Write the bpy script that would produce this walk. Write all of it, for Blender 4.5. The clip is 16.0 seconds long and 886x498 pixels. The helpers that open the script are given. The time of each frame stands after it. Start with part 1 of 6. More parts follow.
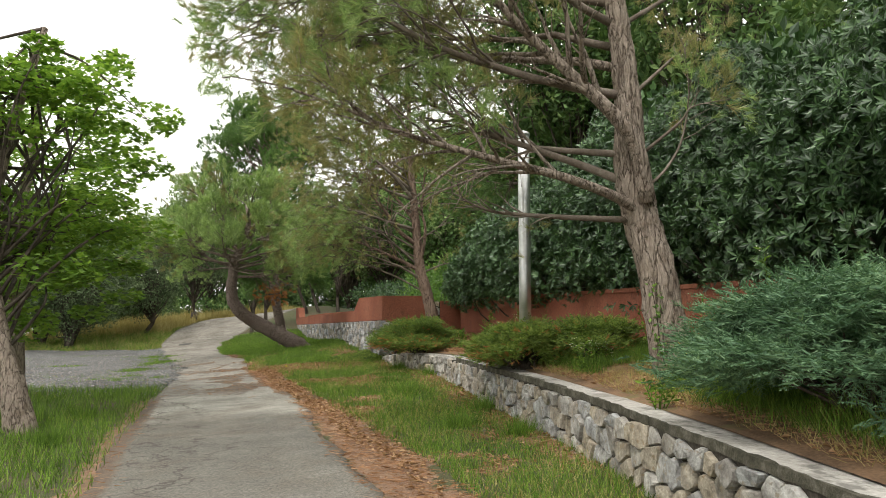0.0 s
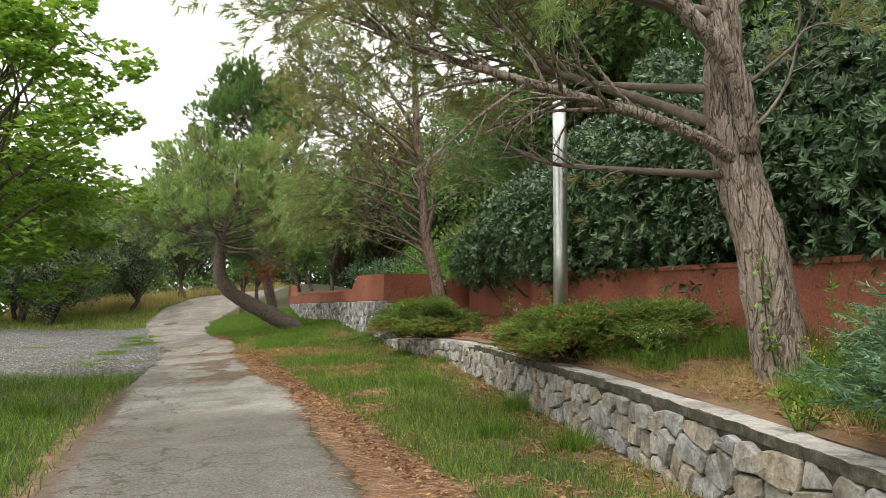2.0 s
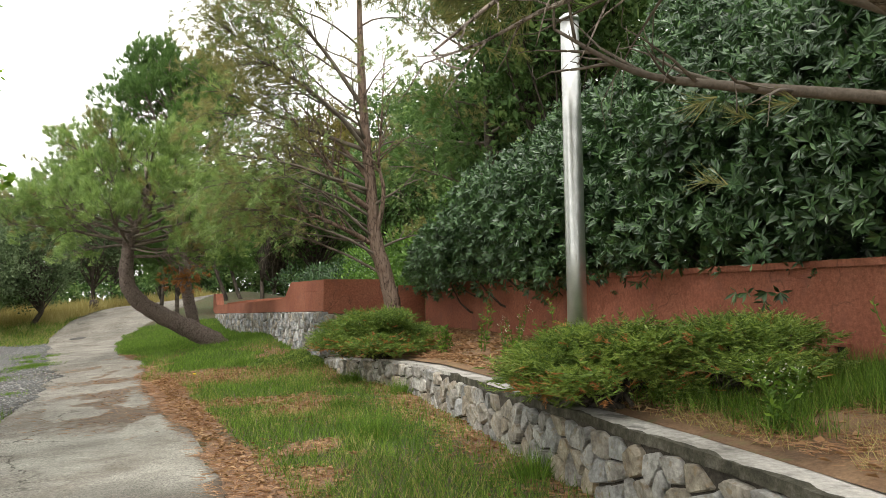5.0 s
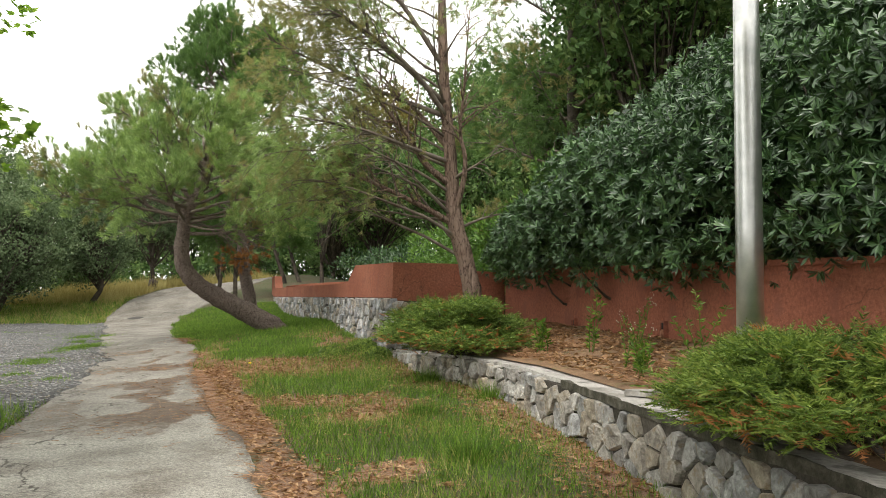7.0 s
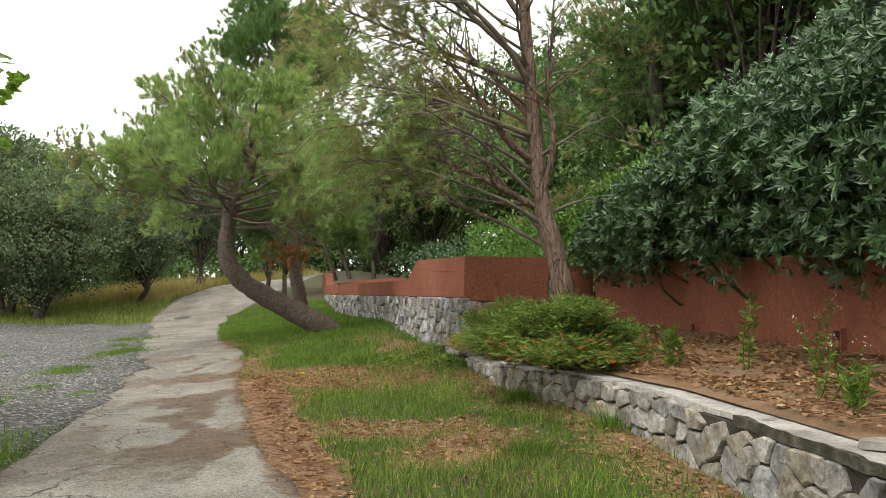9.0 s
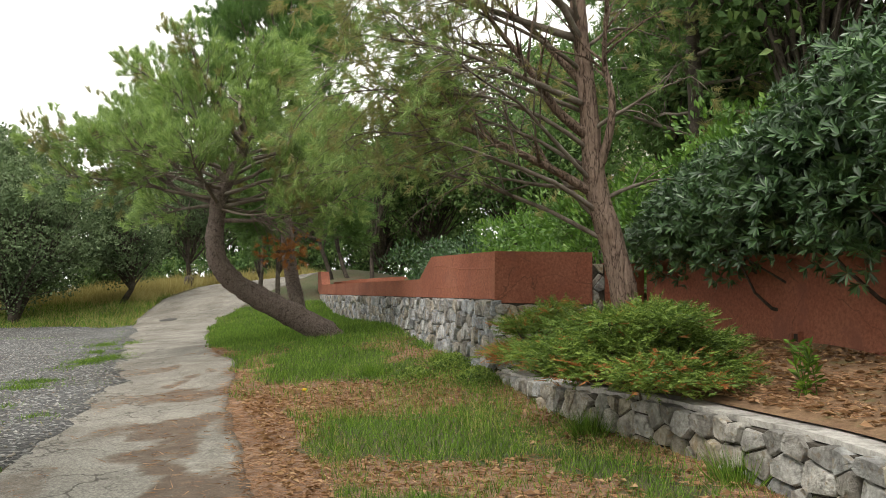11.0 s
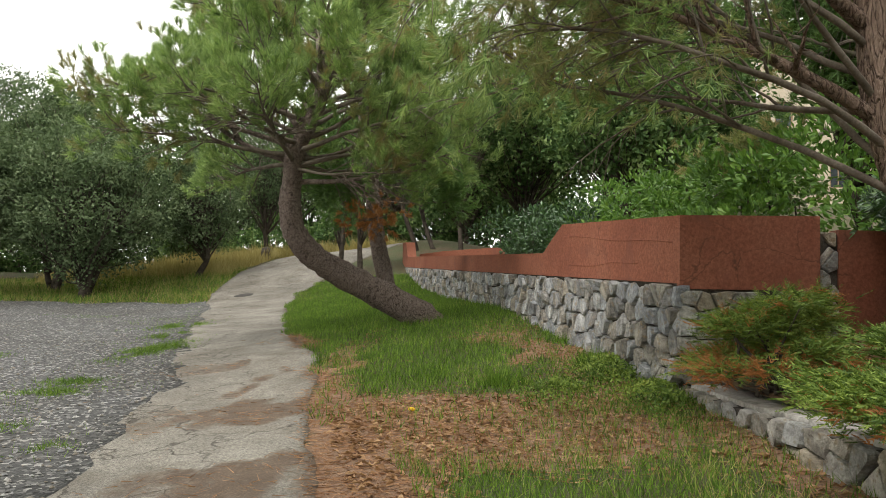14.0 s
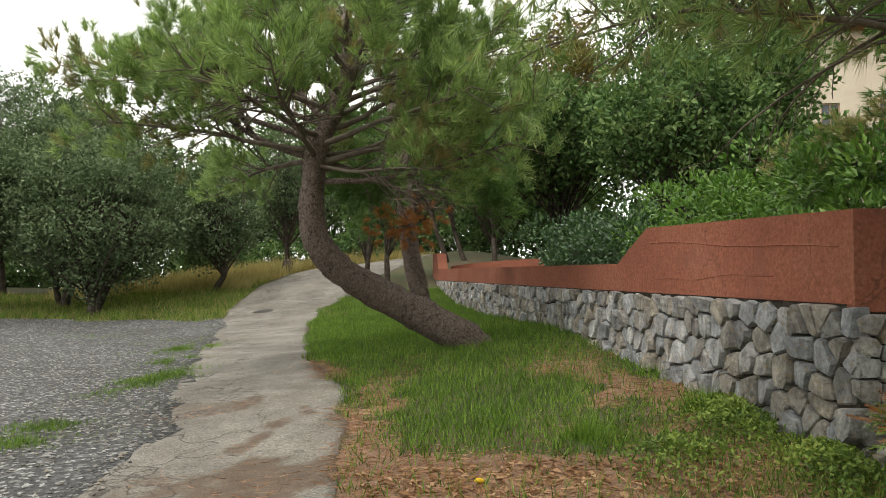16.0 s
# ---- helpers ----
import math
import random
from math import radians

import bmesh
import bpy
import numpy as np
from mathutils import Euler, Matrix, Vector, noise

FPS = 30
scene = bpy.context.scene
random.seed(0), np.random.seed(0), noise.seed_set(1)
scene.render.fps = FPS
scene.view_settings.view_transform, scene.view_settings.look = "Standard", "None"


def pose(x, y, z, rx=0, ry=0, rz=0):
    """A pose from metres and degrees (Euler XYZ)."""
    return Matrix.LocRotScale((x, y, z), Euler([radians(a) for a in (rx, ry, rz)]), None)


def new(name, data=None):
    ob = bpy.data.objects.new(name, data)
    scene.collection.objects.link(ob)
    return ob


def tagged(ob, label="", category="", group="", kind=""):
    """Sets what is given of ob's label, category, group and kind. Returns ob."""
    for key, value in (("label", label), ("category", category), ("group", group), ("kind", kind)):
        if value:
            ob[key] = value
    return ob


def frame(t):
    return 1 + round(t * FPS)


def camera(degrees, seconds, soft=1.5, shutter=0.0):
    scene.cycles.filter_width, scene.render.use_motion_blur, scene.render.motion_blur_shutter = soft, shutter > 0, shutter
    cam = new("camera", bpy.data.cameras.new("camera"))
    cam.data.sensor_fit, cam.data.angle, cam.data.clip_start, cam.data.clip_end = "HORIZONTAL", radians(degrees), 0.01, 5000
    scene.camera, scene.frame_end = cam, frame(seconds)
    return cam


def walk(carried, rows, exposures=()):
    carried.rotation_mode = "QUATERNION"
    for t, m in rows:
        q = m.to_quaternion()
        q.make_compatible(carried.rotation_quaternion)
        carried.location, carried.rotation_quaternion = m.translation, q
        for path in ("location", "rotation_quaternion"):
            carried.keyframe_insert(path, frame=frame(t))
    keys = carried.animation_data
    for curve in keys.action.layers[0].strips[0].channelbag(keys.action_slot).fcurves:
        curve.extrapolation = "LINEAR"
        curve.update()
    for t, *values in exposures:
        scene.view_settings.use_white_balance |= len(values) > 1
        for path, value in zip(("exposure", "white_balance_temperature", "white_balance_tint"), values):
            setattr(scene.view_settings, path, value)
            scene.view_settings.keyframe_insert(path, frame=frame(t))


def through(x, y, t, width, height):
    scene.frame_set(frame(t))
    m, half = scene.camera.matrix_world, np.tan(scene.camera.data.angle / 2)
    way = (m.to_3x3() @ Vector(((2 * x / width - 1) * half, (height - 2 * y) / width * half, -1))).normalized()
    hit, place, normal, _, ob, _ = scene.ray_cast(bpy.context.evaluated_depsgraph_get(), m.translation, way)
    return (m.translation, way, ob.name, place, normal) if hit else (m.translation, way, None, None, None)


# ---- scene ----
cam = camera(59.3, 16.0, 0.6)
METRES, EYE, TILT, LEAN, TURN = 15.0, 1.5, 0.0, 0.0, 0.0
ROWS = [
    (0.0, 0.0, 0.0, 0.0, -0.02, 7.38, -0.19),
    (0.5, -0.0083, 0.0327, 0.0014, 0.53, 7.06, -1.12),
    (1.0, -0.0142, 0.0635, 0.0018, 0.99, 7.21, -1.36),
    (1.5, -0.0198, 0.0924, 0.003, 1.53, 6.83, -0.93),
    (2.0, -0.0239, 0.1194, 0.0068, -0.63, 5.83, -0.46),
    (2.5, -0.0259, 0.1516, 0.008, -1.75, 5.34, -0.77),
    (3.0, -0.032, 0.185, 0.0091, -3.97, 5.21, -1.1),
    (3.5, -0.0362, 0.2137, 0.0116, -5.72, 6.27, -0.06),
    (4.0, -0.0382, 0.2425, 0.015, -5.74, 6.58, 0.41),
    (6.5, -0.061, 0.3919, 0.0236, -4.11, 5.3, -0.6),
    (7.0, -0.0669, 0.4176, 0.0241, -1.5, 5.28, -1.25),
    (7.5, -0.0738, 0.4447, 0.0272, -0.55, 5.63, -1.17),
    (8.0, -0.0812, 0.4769, 0.0288, 2.47, 4.98, -0.79),
    (10.5, -0.1222, 0.6284, 0.035, 0.92, 4.81, -1.16),
    (11.0, -0.1314, 0.6572, 0.0365, 1.28, 4.77, -0.82),
    (11.5, -0.1425, 0.6866, 0.0411, 1.48, 4.49, -0.63),
    (12.0, -0.1501, 0.7188, 0.043, 2.66, 3.93, -0.84),
    (12.5, -0.159, 0.7487, 0.0434, 3.91, 3.92, -1.07),
    (13.0, -0.169, 0.7826, 0.045, 4.31, 3.52, -0.8),
    (13.5, -0.1779, 0.8144, 0.0462, 5.85, 2.7, -0.69),
    (14.0, -0.1876, 0.8447, 0.0482, 6.78, 2.45, -0.95),
    (14.5, -0.1954, 0.8761, 0.0492, 8.65, 2.53, -1.15),
    (15.0, -0.2049, 0.9049, 0.0488, 10.0, 2.71, -0.9),
    (15.5, -0.2161, 0.9358, 0.0506, 8.86, 2.95, -0.59),
    (16.0, -0.2267, 0.969, 0.0522, 8.42, 3.31, -0.67),
]
EXPOSURES = [(0.0, 0.38), (1.5, 0.43), (3.5, 0.52), (7.0, 0.54), (8.0, 0.5), (11.0, 0.45), (12.5, 0.38), (16.0, 0.25)]
walk(cam, [(t, pose(0, 0, EYE, TILT, LEAN, TURN) @ pose(METRES * x, METRES * y, METRES * z, 90 + pitch, roll, yaw)) for t, x, y, z, yaw, pitch, roll in ROWS], EXPOSURES)

# ---- world and sun: bright overcast ----
world = bpy.data.worlds.new("overcast_sky")
world.use_nodes = True
scene.world = world
wn, wl = world.node_tree.nodes, world.node_tree.links
bg = wn["Background"]
SUN_EL, SUN_ROT = 58, 215
skytex = wn.new("ShaderNodeTexSky")
skytex.sky_type, skytex.sun_disc = "NISHITA", False
skytex.sun_elevation, skytex.sun_rotation = radians(SUN_EL), radians(SUN_ROT)
skytex.dust_density, skytex.air_density = 3.0, 1.2
skyhsv = wn.new("ShaderNodeHueSaturation")
skyhsv.inputs["Saturation"].default_value = 0.45
wl.new(skytex.outputs[0], skyhsv.inputs["Color"])
skymap = wn.new("ShaderNodeTexCoord")
clouds = wn.new("ShaderNodeTexNoise")
clouds.inputs["Scale"].default_value, clouds.inputs["Detail"].default_value = 2.2, 6
wl.new(skymap.outputs["Generated"], clouds.inputs["Vector"])
cloudramp = wn.new("ShaderNodeValToRGB")
cloudramp.color_ramp.elements[0].position, cloudramp.color_ramp.elements[1].position = 0.3, 0.5
cloudramp.color_ramp.elements[0].color = (0.55, 0.55, 0.55, 1)
wl.new(clouds.outputs[0], cloudramp.inputs[0])
cover = wn.new("ShaderNodeMix")
cover.data_type = "RGBA"
wl.new(cloudramp.outputs[0], cover.inputs[0])
wl.new(skyhsv.outputs[0], cover.inputs[6])
cover.inputs[7].default_value = (15.2, 15.0, 14.4, 1)
wl.new(cover.outputs[2], bg.inputs["Color"])
bg.inputs["Strength"].default_value = 0.1

sun_data = bpy.data.lights.new("sun", "SUN")
sun_data.energy, sun_data.angle, sun_data.color = 1.6, radians(18), (1.0, 0.96, 0.9)
sun = new("sun", sun_data)
sun.matrix_world = pose(0, 0, 30, 90 - SUN_EL, 0, 180 - SUN_ROT)


# ---- materials ----
def nodes_of(name):
    m = bpy.data.materials.new(name)
    m.use_nodes = True
    return m, m.node_tree.nodes, m.node_tree.links, m.node_tree.nodes["Principled BSDF"]


def noise_node(n, l, vec, scale, detail=6, rough=0.6):
    t = n.new("ShaderNodeTexNoise")
    t.inputs["Scale"].default_value, t.inputs["Detail"].default_value, t.inputs["Roughness"].default_value = scale, detail, rough
    l.new(vec, t.inputs["Vector"])
    return t.outputs[0]


def ramp(n, l, fac, stops):
    r = n.new("ShaderNodeValToRGB")
    e = r.color_ramp.elements
    while len(e) < len(stops):
        e.new(0.5)
    for k, (p, c) in zip(e, stops):
        k.position, k.color = p, (*c, 1) if len(c) == 3 else c
    l.new(fac, r.inputs[0])
    return r.outputs[0]


def mixc(n, l, fac, a, b, mode="MIX"):
    m = n.new("ShaderNodeMix")
    m.data_type, m.blend_type = "RGBA", mode
    for sock, v in ((m.inputs[0], fac), (m.inputs[6], a), (m.inputs[7], b)):
        if isinstance(v, (int, float)):
            sock.default_value = v
        elif isinstance(v, tuple):
            sock.default_value = (*v, 1)
        else:
            l.new(v, sock)
    return m.outputs[2]


def mathn(n, l, op, a, b=0.0, clamp=False):
    m = n.new("ShaderNodeMath")
    m.operation, m.use_clamp = op, clamp
    for sock, v in ((m.inputs[0], a), (m.inputs[1], b)):
        if isinstance(v, (int, float)):
            sock.default_value = v
        else:
            l.new(v, sock)
    return m.outputs[0]


def bumped(n, l, p, height, strength, distance):
    b = n.new("ShaderNodeBump")
    b.inputs["Strength"].default_value, b.inputs["Distance"].default_value = strength, distance
    l.new(height, b.inputs["Height"])
    l.new(b.outputs[0], p.inputs["Normal"])


def coords(n):
    return n.new("ShaderNodeTexCoord").outputs["Object"]


def place(n):
    return n.new("ShaderNodeNewGeometry").outputs["Position"]


BLACK, WHITE = (0, 0, 0), (1, 1, 1)


def rough_mat(name, dark, mid, light, scale, fine, rough=0.85, bump=0.5, dist=0.01, per_piece=0.0, stain=None):
    """A weathered surface: broad blotches, fine grain and relief."""
    m, n, l, p = nodes_of(name)
    v = place(n)
    broad = noise_node(n, l, v, scale, 5)
    grain = noise_node(n, l, v, fine, 8, 0.7)
    c = ramp(n, l, broad, [(0.28, dark), (0.5, mid), (0.74, light)])
    g = ramp(n, l, grain, [(0.3, (0.62, 0.61, 0.6)), (0.7, (1.28, 1.28, 1.28))])
    c = mixc(n, l, 1.0, c, g, "MULTIPLY")
    if stain:
        s = ramp(n, l, noise_node(n, l, v, scale * 2.7, 4), [(0.56, BLACK), (0.66, WHITE)])
        c = mixc(n, l, mathn(n, l, "MULTIPLY", s, 0.75), c, stain)
    if per_piece:
        r = n.new("ShaderNodeObjectInfo").outputs["Random"]
        isl = n.new("ShaderNodeNewGeometry").outputs["Random Per Island"]
        both = mathn(n, l, "FRACT", mathn(n, l, "ADD", r, isl))
        k = ramp(n, l, both, [(0.0, (1 - per_piece,) * 3), (0.25, (1.0, 0.9, 0.74)), (0.5, (1, 0.99, 0.97)), (0.75, (0.88, 0.92, 0.97)), (1.0, (1 + per_piece, 1 + per_piece, 1 + per_piece * 0.9))])
        c = mixc(n, l, 1.0, c, k, "MULTIPLY")
    l.new(c, p.inputs["Base Color"])
    p.inputs["Roughness"].default_value = rough
    p.inputs["Specular IOR Level"].default_value = 0.25
    bumped(n, l, p, mathn(n, l, "ADD", grain, mathn(n, l, "MULTIPLY", broad, 0.6)), bump, dist)
    return m


def leaf_mat(name, stops, rough=0.5, through=0.35, gloss=0.3, patch=0.5):
    """Leaves: each one its own tone, in patches, with light coming through."""
    m, n, l, p = nodes_of(name)
    isl = n.new("ShaderNodeNewGeometry").outputs["Random Per Island"]
    spot = noise_node(n, l, place(n), 1.3, 3)
    f = mathn(n, l, "ADD", mathn(n, l, "MULTIPLY", isl, 1 - patch), mathn(n, l, "MULTIPLY", ramp(n, l, spot, [(0.3, BLACK), (0.7, WHITE)]), patch))
    c = ramp(n, l, f, stops)
    l.new(c, p.inputs["Base Color"])
    p.inputs["Roughness"].default_value, p.inputs["Specular IOR Level"].default_value = rough, gloss
    t = n.new("ShaderNodeBsdfTranslucent")
    l.new(mixc(n, l, 1.0, c, (1.12, 1.2, 0.75), "MULTIPLY"), t.inputs["Color"])
    mx = n.new("ShaderNodeMixShader")
    mx.inputs[0].default_value = through
    l.new(p.outputs[0], mx.inputs[1])
    l.new(t.outputs[0], mx.inputs[2])
    l.new(mx.outputs[0], n["Material Output"].inputs["Surface"])
    return m


def bark_mat(name, dark, mid, light, scale=6.0, plates=9.0, depth=0.03, stretch=0.22):
    """Plated bark: furrows of two sizes that run along the stem, with flaking grain."""
    m, n, l, p = nodes_of(name)
    v = place(n)
    mp = n.new("ShaderNodeMapping")
    mp.inputs["Scale"].default_value = (1, 1, stretch)
    l.new(v, mp.inputs["Vector"])
    wn_ = n.new("ShaderNodeTexNoise")
    wn_.inputs["Scale"].default_value, wn_.inputs["Detail"].default_value = 9.0, 5
    l.new(mp.outputs[0], wn_.inputs["Vector"])
    wob = mixc(n, l, 0.26, mp.outputs[0], wn_.outputs[1], "ADD")
    height = None
    for k, wide in ((plates, 0.11), (plates * 2.3, 0.16)):
        vo = n.new("ShaderNodeTexVoronoi")
        vo.feature = "DISTANCE_TO_EDGE"
        vo.inputs["Scale"].default_value = k
        l.new(wob, vo.inputs["Vector"])
        crack = ramp(n, l, vo.outputs[0], [(0.0, BLACK), (wide, WHITE)])
        height = crack if height is None else mathn(n, l, "ADD", mathn(n, l, "MULTIPLY", height, 0.65), mathn(n, l, "MULTIPLY", crack, 0.35))
    broad, grain = noise_node(n, l, v, scale, 6), noise_node(n, l, mp.outputs[0], 55, 8, 0.7)
    c = ramp(n, l, broad, [(0.3, mid), (0.52, light), (0.7, mid)])
    c = mixc(n, l, 1.0, c, ramp(n, l, grain, [(0.3, (0.62, 0.6, 0.58)), (0.7, (1.2, 1.2, 1.2))]), "MULTIPLY")
    c = mixc(n, l, ramp(n, l, height, [(0.15, BLACK), (0.75, WHITE)]), dark, c)
    l.new(c, p.inputs["Base Color"])
    p.inputs["Roughness"].default_value, p.inputs["Specular IOR Level"].default_value = 0.9, 0.15
    bumped(n, l, p, mathn(n, l, "ADD", height, mathn(n, l, "MULTIPLY", grain, 0.3)), 0.9, depth)
    return m


STONE = rough_mat("limestone", (0.17, 0.16, 0.145), (0.41, 0.395, 0.365), (0.66, 0.645, 0.605), 7, 30, 0.9, 1.0, 0.04, 0.3, (0.32, 0.26, 0.18))
BLUESTONE = rough_mat("grey_limestone", (0.15, 0.152, 0.156), (0.36, 0.363, 0.366), (0.62, 0.615, 0.605), 7, 30, 0.9, 1.0, 0.04, 0.32, (0.36, 0.29, 0.2))
MORTAR = rough_mat("mortar", (0.04, 0.035, 0.028), (0.07, 0.061, 0.049), (0.125, 0.11, 0.09), 5, 40, 0.95, 0.8, 0.02)
CAPSTONE = rough_mat("cement_cap", (0.2, 0.185, 0.16), (0.42, 0.4, 0.365), (0.56, 0.54, 0.5), 1.6, 24, 0.9, 0.6, 0.012, 0, (0.12, 0.115, 0.10))
RED = rough_mat("red_render", (0.23, 0.08, 0.05), (0.29, 0.105, 0.064), (0.33, 0.135, 0.085), 0.9, 30, 0.9, 0.6, 0.014, 0, (0.22, 0.085, 0.058))
# fine dark cracks and a pale casting line in the red render
n_, l_ = RED.node_tree.nodes, RED.node_tree.links
p_ = n_["Principled BSDF"]
old_ = p_.inputs["Base Color"].links[0].from_socket
tn_ = n_.new("ShaderNodeTexNoise")
tn_.inputs["Scale"].default_value, tn_.inputs["Detail"].default_value = 2.0, 6
l_.new(place(n_), tn_.inputs["Vector"])
vo_ = n_.new("ShaderNodeTexVoronoi")
vo_.feature = "DISTANCE_TO_EDGE"
vo_.inputs["Scale"].default_value = 1.1
l_.new(mixc(n_, l_, 0.55, place(n_), tn_.outputs[1], "ADD"), vo_.inputs["Vector"])
ck_ = mathn(n_, l_, "MULTIPLY", ramp(n_, l_, vo_.outputs[0], [(0.001, WHITE), (0.007, BLACK)]), ramp(n_, l_, noise_node(n_, l_, place(n_), 0.9, 3), [(0.48, BLACK), (0.55, WHITE)]))
l_.new(mixc(n_, l_, mathn(n_, l_, "MULTIPLY", ck_, 0.7), old_, (0.10, 0.045, 0.03)), p_.inputs["Base Color"])
SOIL = rough_mat("bed_soil", (0.11, 0.07, 0.042), (0.21, 0.13, 0.075), (0.3, 0.195, 0.11), 1.8, 45, 0.95, 0.8, 0.02, 0, (0.14, 0.13, 0.055))
NEEDLEBED = rough_mat("needle_litter_bed", (0.15, 0.07, 0.034), (0.25, 0.115, 0.055), (0.34, 0.17, 0.088), 2.2, 60, 0.95, 0.9, 0.02, 0, (0.2, 0.12, 0.06))
METAL, n_, l_, p_ = nodes_of("galvanized_steel")
l_.new(ramp(n_, l_, noise_node(n_, l_, place(n_), 7, 5), [(0.3, (0.42, 0.43, 0.42)), (0.7, (0.62, 0.62, 0.6))]), p_.inputs["Base Color"])
p_.inputs["Metallic"].default_value, p_.inputs["Roughness"].default_value = 0.9, 0.33

BARK1 = bark_mat("pine_bark_grey", (0.10, 0.078, 0.06), (0.26, 0.21, 0.165), (0.38, 0.32, 0.265), 5, 11, 0.03)
BARK2 = bark_mat("pine_bark_red", (0.075, 0.05, 0.038), (0.2, 0.135, 0.1), (0.29, 0.21, 0.165), 5, 15, 0.02)
BARK3 = bark_mat("pine_bark_scaly", (0.06, 0.045, 0.038), (0.24, 0.18, 0.15), (0.37, 0.3, 0.26), 7, 17, 0.035, 0.8)
TWIG = rough_mat("grey_twig", (0.09, 0.072, 0.055), (0.17, 0.14, 0.112), (0.26, 0.225, 0.19), 4, 50, 0.9, 0.4, 0.004)
BARKDK = rough_mat("dark_bark", (0.03, 0.025, 0.02), (0.07, 0.057, 0.044), (0.13, 0.11, 0.09), 5, 40, 0.95, 0.8, 0.01)

NEEDLE_G = leaf_mat("pine_needles_green", [(0.0, (0.05, 0.09, 0.03)), (0.45, (0.23, 0.34, 0.12)), (0.8, (0.4, 0.5, 0.2)), (0.95, (0.5, 0.57, 0.29)), (1.0, (0.42, 0.24, 0.11))], 0.45, 0.45, 0.4, 0.3)
NEEDLE_B = leaf_mat("pine_needles_olive_brown", [(0.0, (0.11, 0.135, 0.06)), (0.4, (0.24, 0.25, 0.115)), (0.65, (0.34, 0.31, 0.15)), (0.85, (0.38, 0.28, 0.15)), (1.0, (0.42, 0.25, 0.13))], 0.5, 0.5, 0.3, 0.35)
NEEDLE_D = leaf_mat("pine_needles_deep_green", [(0.0, (0.06, 0.12, 0.035)), (0.6, (0.13, 0.23, 0.065)), (1.0, (0.22, 0.33, 0.1))], 0.5, 0.25, 0.3, 0.3)
NEEDLE_RUST = leaf_mat("dead_pine_needles_rust", [(0.0, (0.26, 0.1, 0.042)), (0.6, (0.46, 0.2, 0.085)), (1.0, (0.58, 0.32, 0.16))], 0.7, 0.45, 0.15)
LEAF_HEDGE = leaf_mat("glossy_hedge_leaf", [(0.0, (0.018, 0.04, 0.016)), (0.5, (0.045, 0.095, 0.035)), (0.85, (0.1, 0.19, 0.065)), (1.0, (0.18, 0.29, 0.1))], 0.34, 0.15, 0.55, 0.35)
LEAF_LIME = leaf_mat("bright_hedge_leaf", [(0.0, (0.04, 0.09, 0.018)), (0.5, (0.105, 0.21, 0.036)), (1.0, (0.21, 0.34, 0.06))], 0.45, 0.2, 0.35, 0.4)
LEAF_MAPLE = leaf_mat("maple_leaf", [(0.0, (0.07, 0.14, 0.03)), (0.5, (0.16, 0.27, 0.045)), (1.0, (0.3, 0.42, 0.075))], 0.5, 0.5, 0.3, 0.4)
LEAF_OLIVE = leaf_mat("grey_green_oak_leaf", [(0.0, (0.022, 0.036, 0.018)), (0.5, (0.11, 0.155, 0.078)), (1.0, (0.3, 0.37, 0.22))], 0.7, 0.2, 0.06, 0.68)
LEAF_WOOD = leaf_mat("woodland_leaf", [(0.0, (0.013, 0.028, 0.01)), (0.5, (0.088, 0.155, 0.052)), (0.85, (0.25, 0.34, 0.13)), (1.0, (0.34, 0.4, 0.18))], 0.65, 0.25, 0.12, 0.72)
LEAF_AUTUMN = leaf_mat("yellowing_leaf", [(0.0, (0.08, 0.075, 0.025)), (0.5, (0.16, 0.14, 0.04)), (1.0, (0.26, 0.19, 0.055))], 0.55, 0.35, 0.25)
JUNIPER = leaf_mat("juniper_green", [(0.0, (0.022, 0.042, 0.01)), (0.4, (0.11, 0.18, 0.034)), (0.85, (0.31, 0.4, 0.085)), (1.0, (0.36, 0.24, 0.09))], 0.55, 0.2, 0.25, 0.45)
JUNIPER_BLUE = leaf_mat("juniper_blue_green", [(0.0, (0.035, 0.075, 0.04)), (0.5, (0.1, 0.19, 0.1)), (1.0, (0.24, 0.36, 0.19))], 0.55, 0.2, 0.25, 0.4)
GRASS = leaf_mat("grass", [(0.0, (0.032, 0.062, 0.009)), (0.5, (0.105, 0.195, 0.024)), (0.85, (0.22, 0.345, 0.048)), (0.95, (0.36, 0.36, 0.12)), (1.0, (0.42, 0.34, 0.15))], 0.55, 0.25, 0.25, 0.25)
DRYGRASS = leaf_mat("dry_grass", [(0.0, (0.22, 0.18, 0.06)), (0.5, (0.4, 0.33, 0.135)), (1.0, (0.6, 0.52, 0.27))], 0.7, 0.3, 0.15, 0.5)
LITTER = leaf_mat("fallen_needles", [(0.0, (0.14, 0.075, 0.04)), (0.5, (0.32, 0.17, 0.09)), (1.0, (0.58, 0.38, 0.23))], 0.8, 0.1, 0.15, 0.4)
DEADLEAF = leaf_mat("fallen_leaves", [(0.0, (0.13, 0.07, 0.036)), (0.5, (0.3, 0.17, 0.085)), (1.0, (0.5, 0.34, 0.2))], 0.75, 0.15, 0.2, 0.2)
PETAL = leaf_mat("white_petals", [(0.0, (0.6, 0.6, 0.5)), (1.0, (0.8, 0.8, 0.75))], 0.6, 0.3, 0.2)
YELLOW = leaf_mat("yellow_petals", [(0.0, (0.7, 0.45, 0.03)), (1.0, (0.8, 0.6, 0.05))], 0.6, 0.3, 0.2)


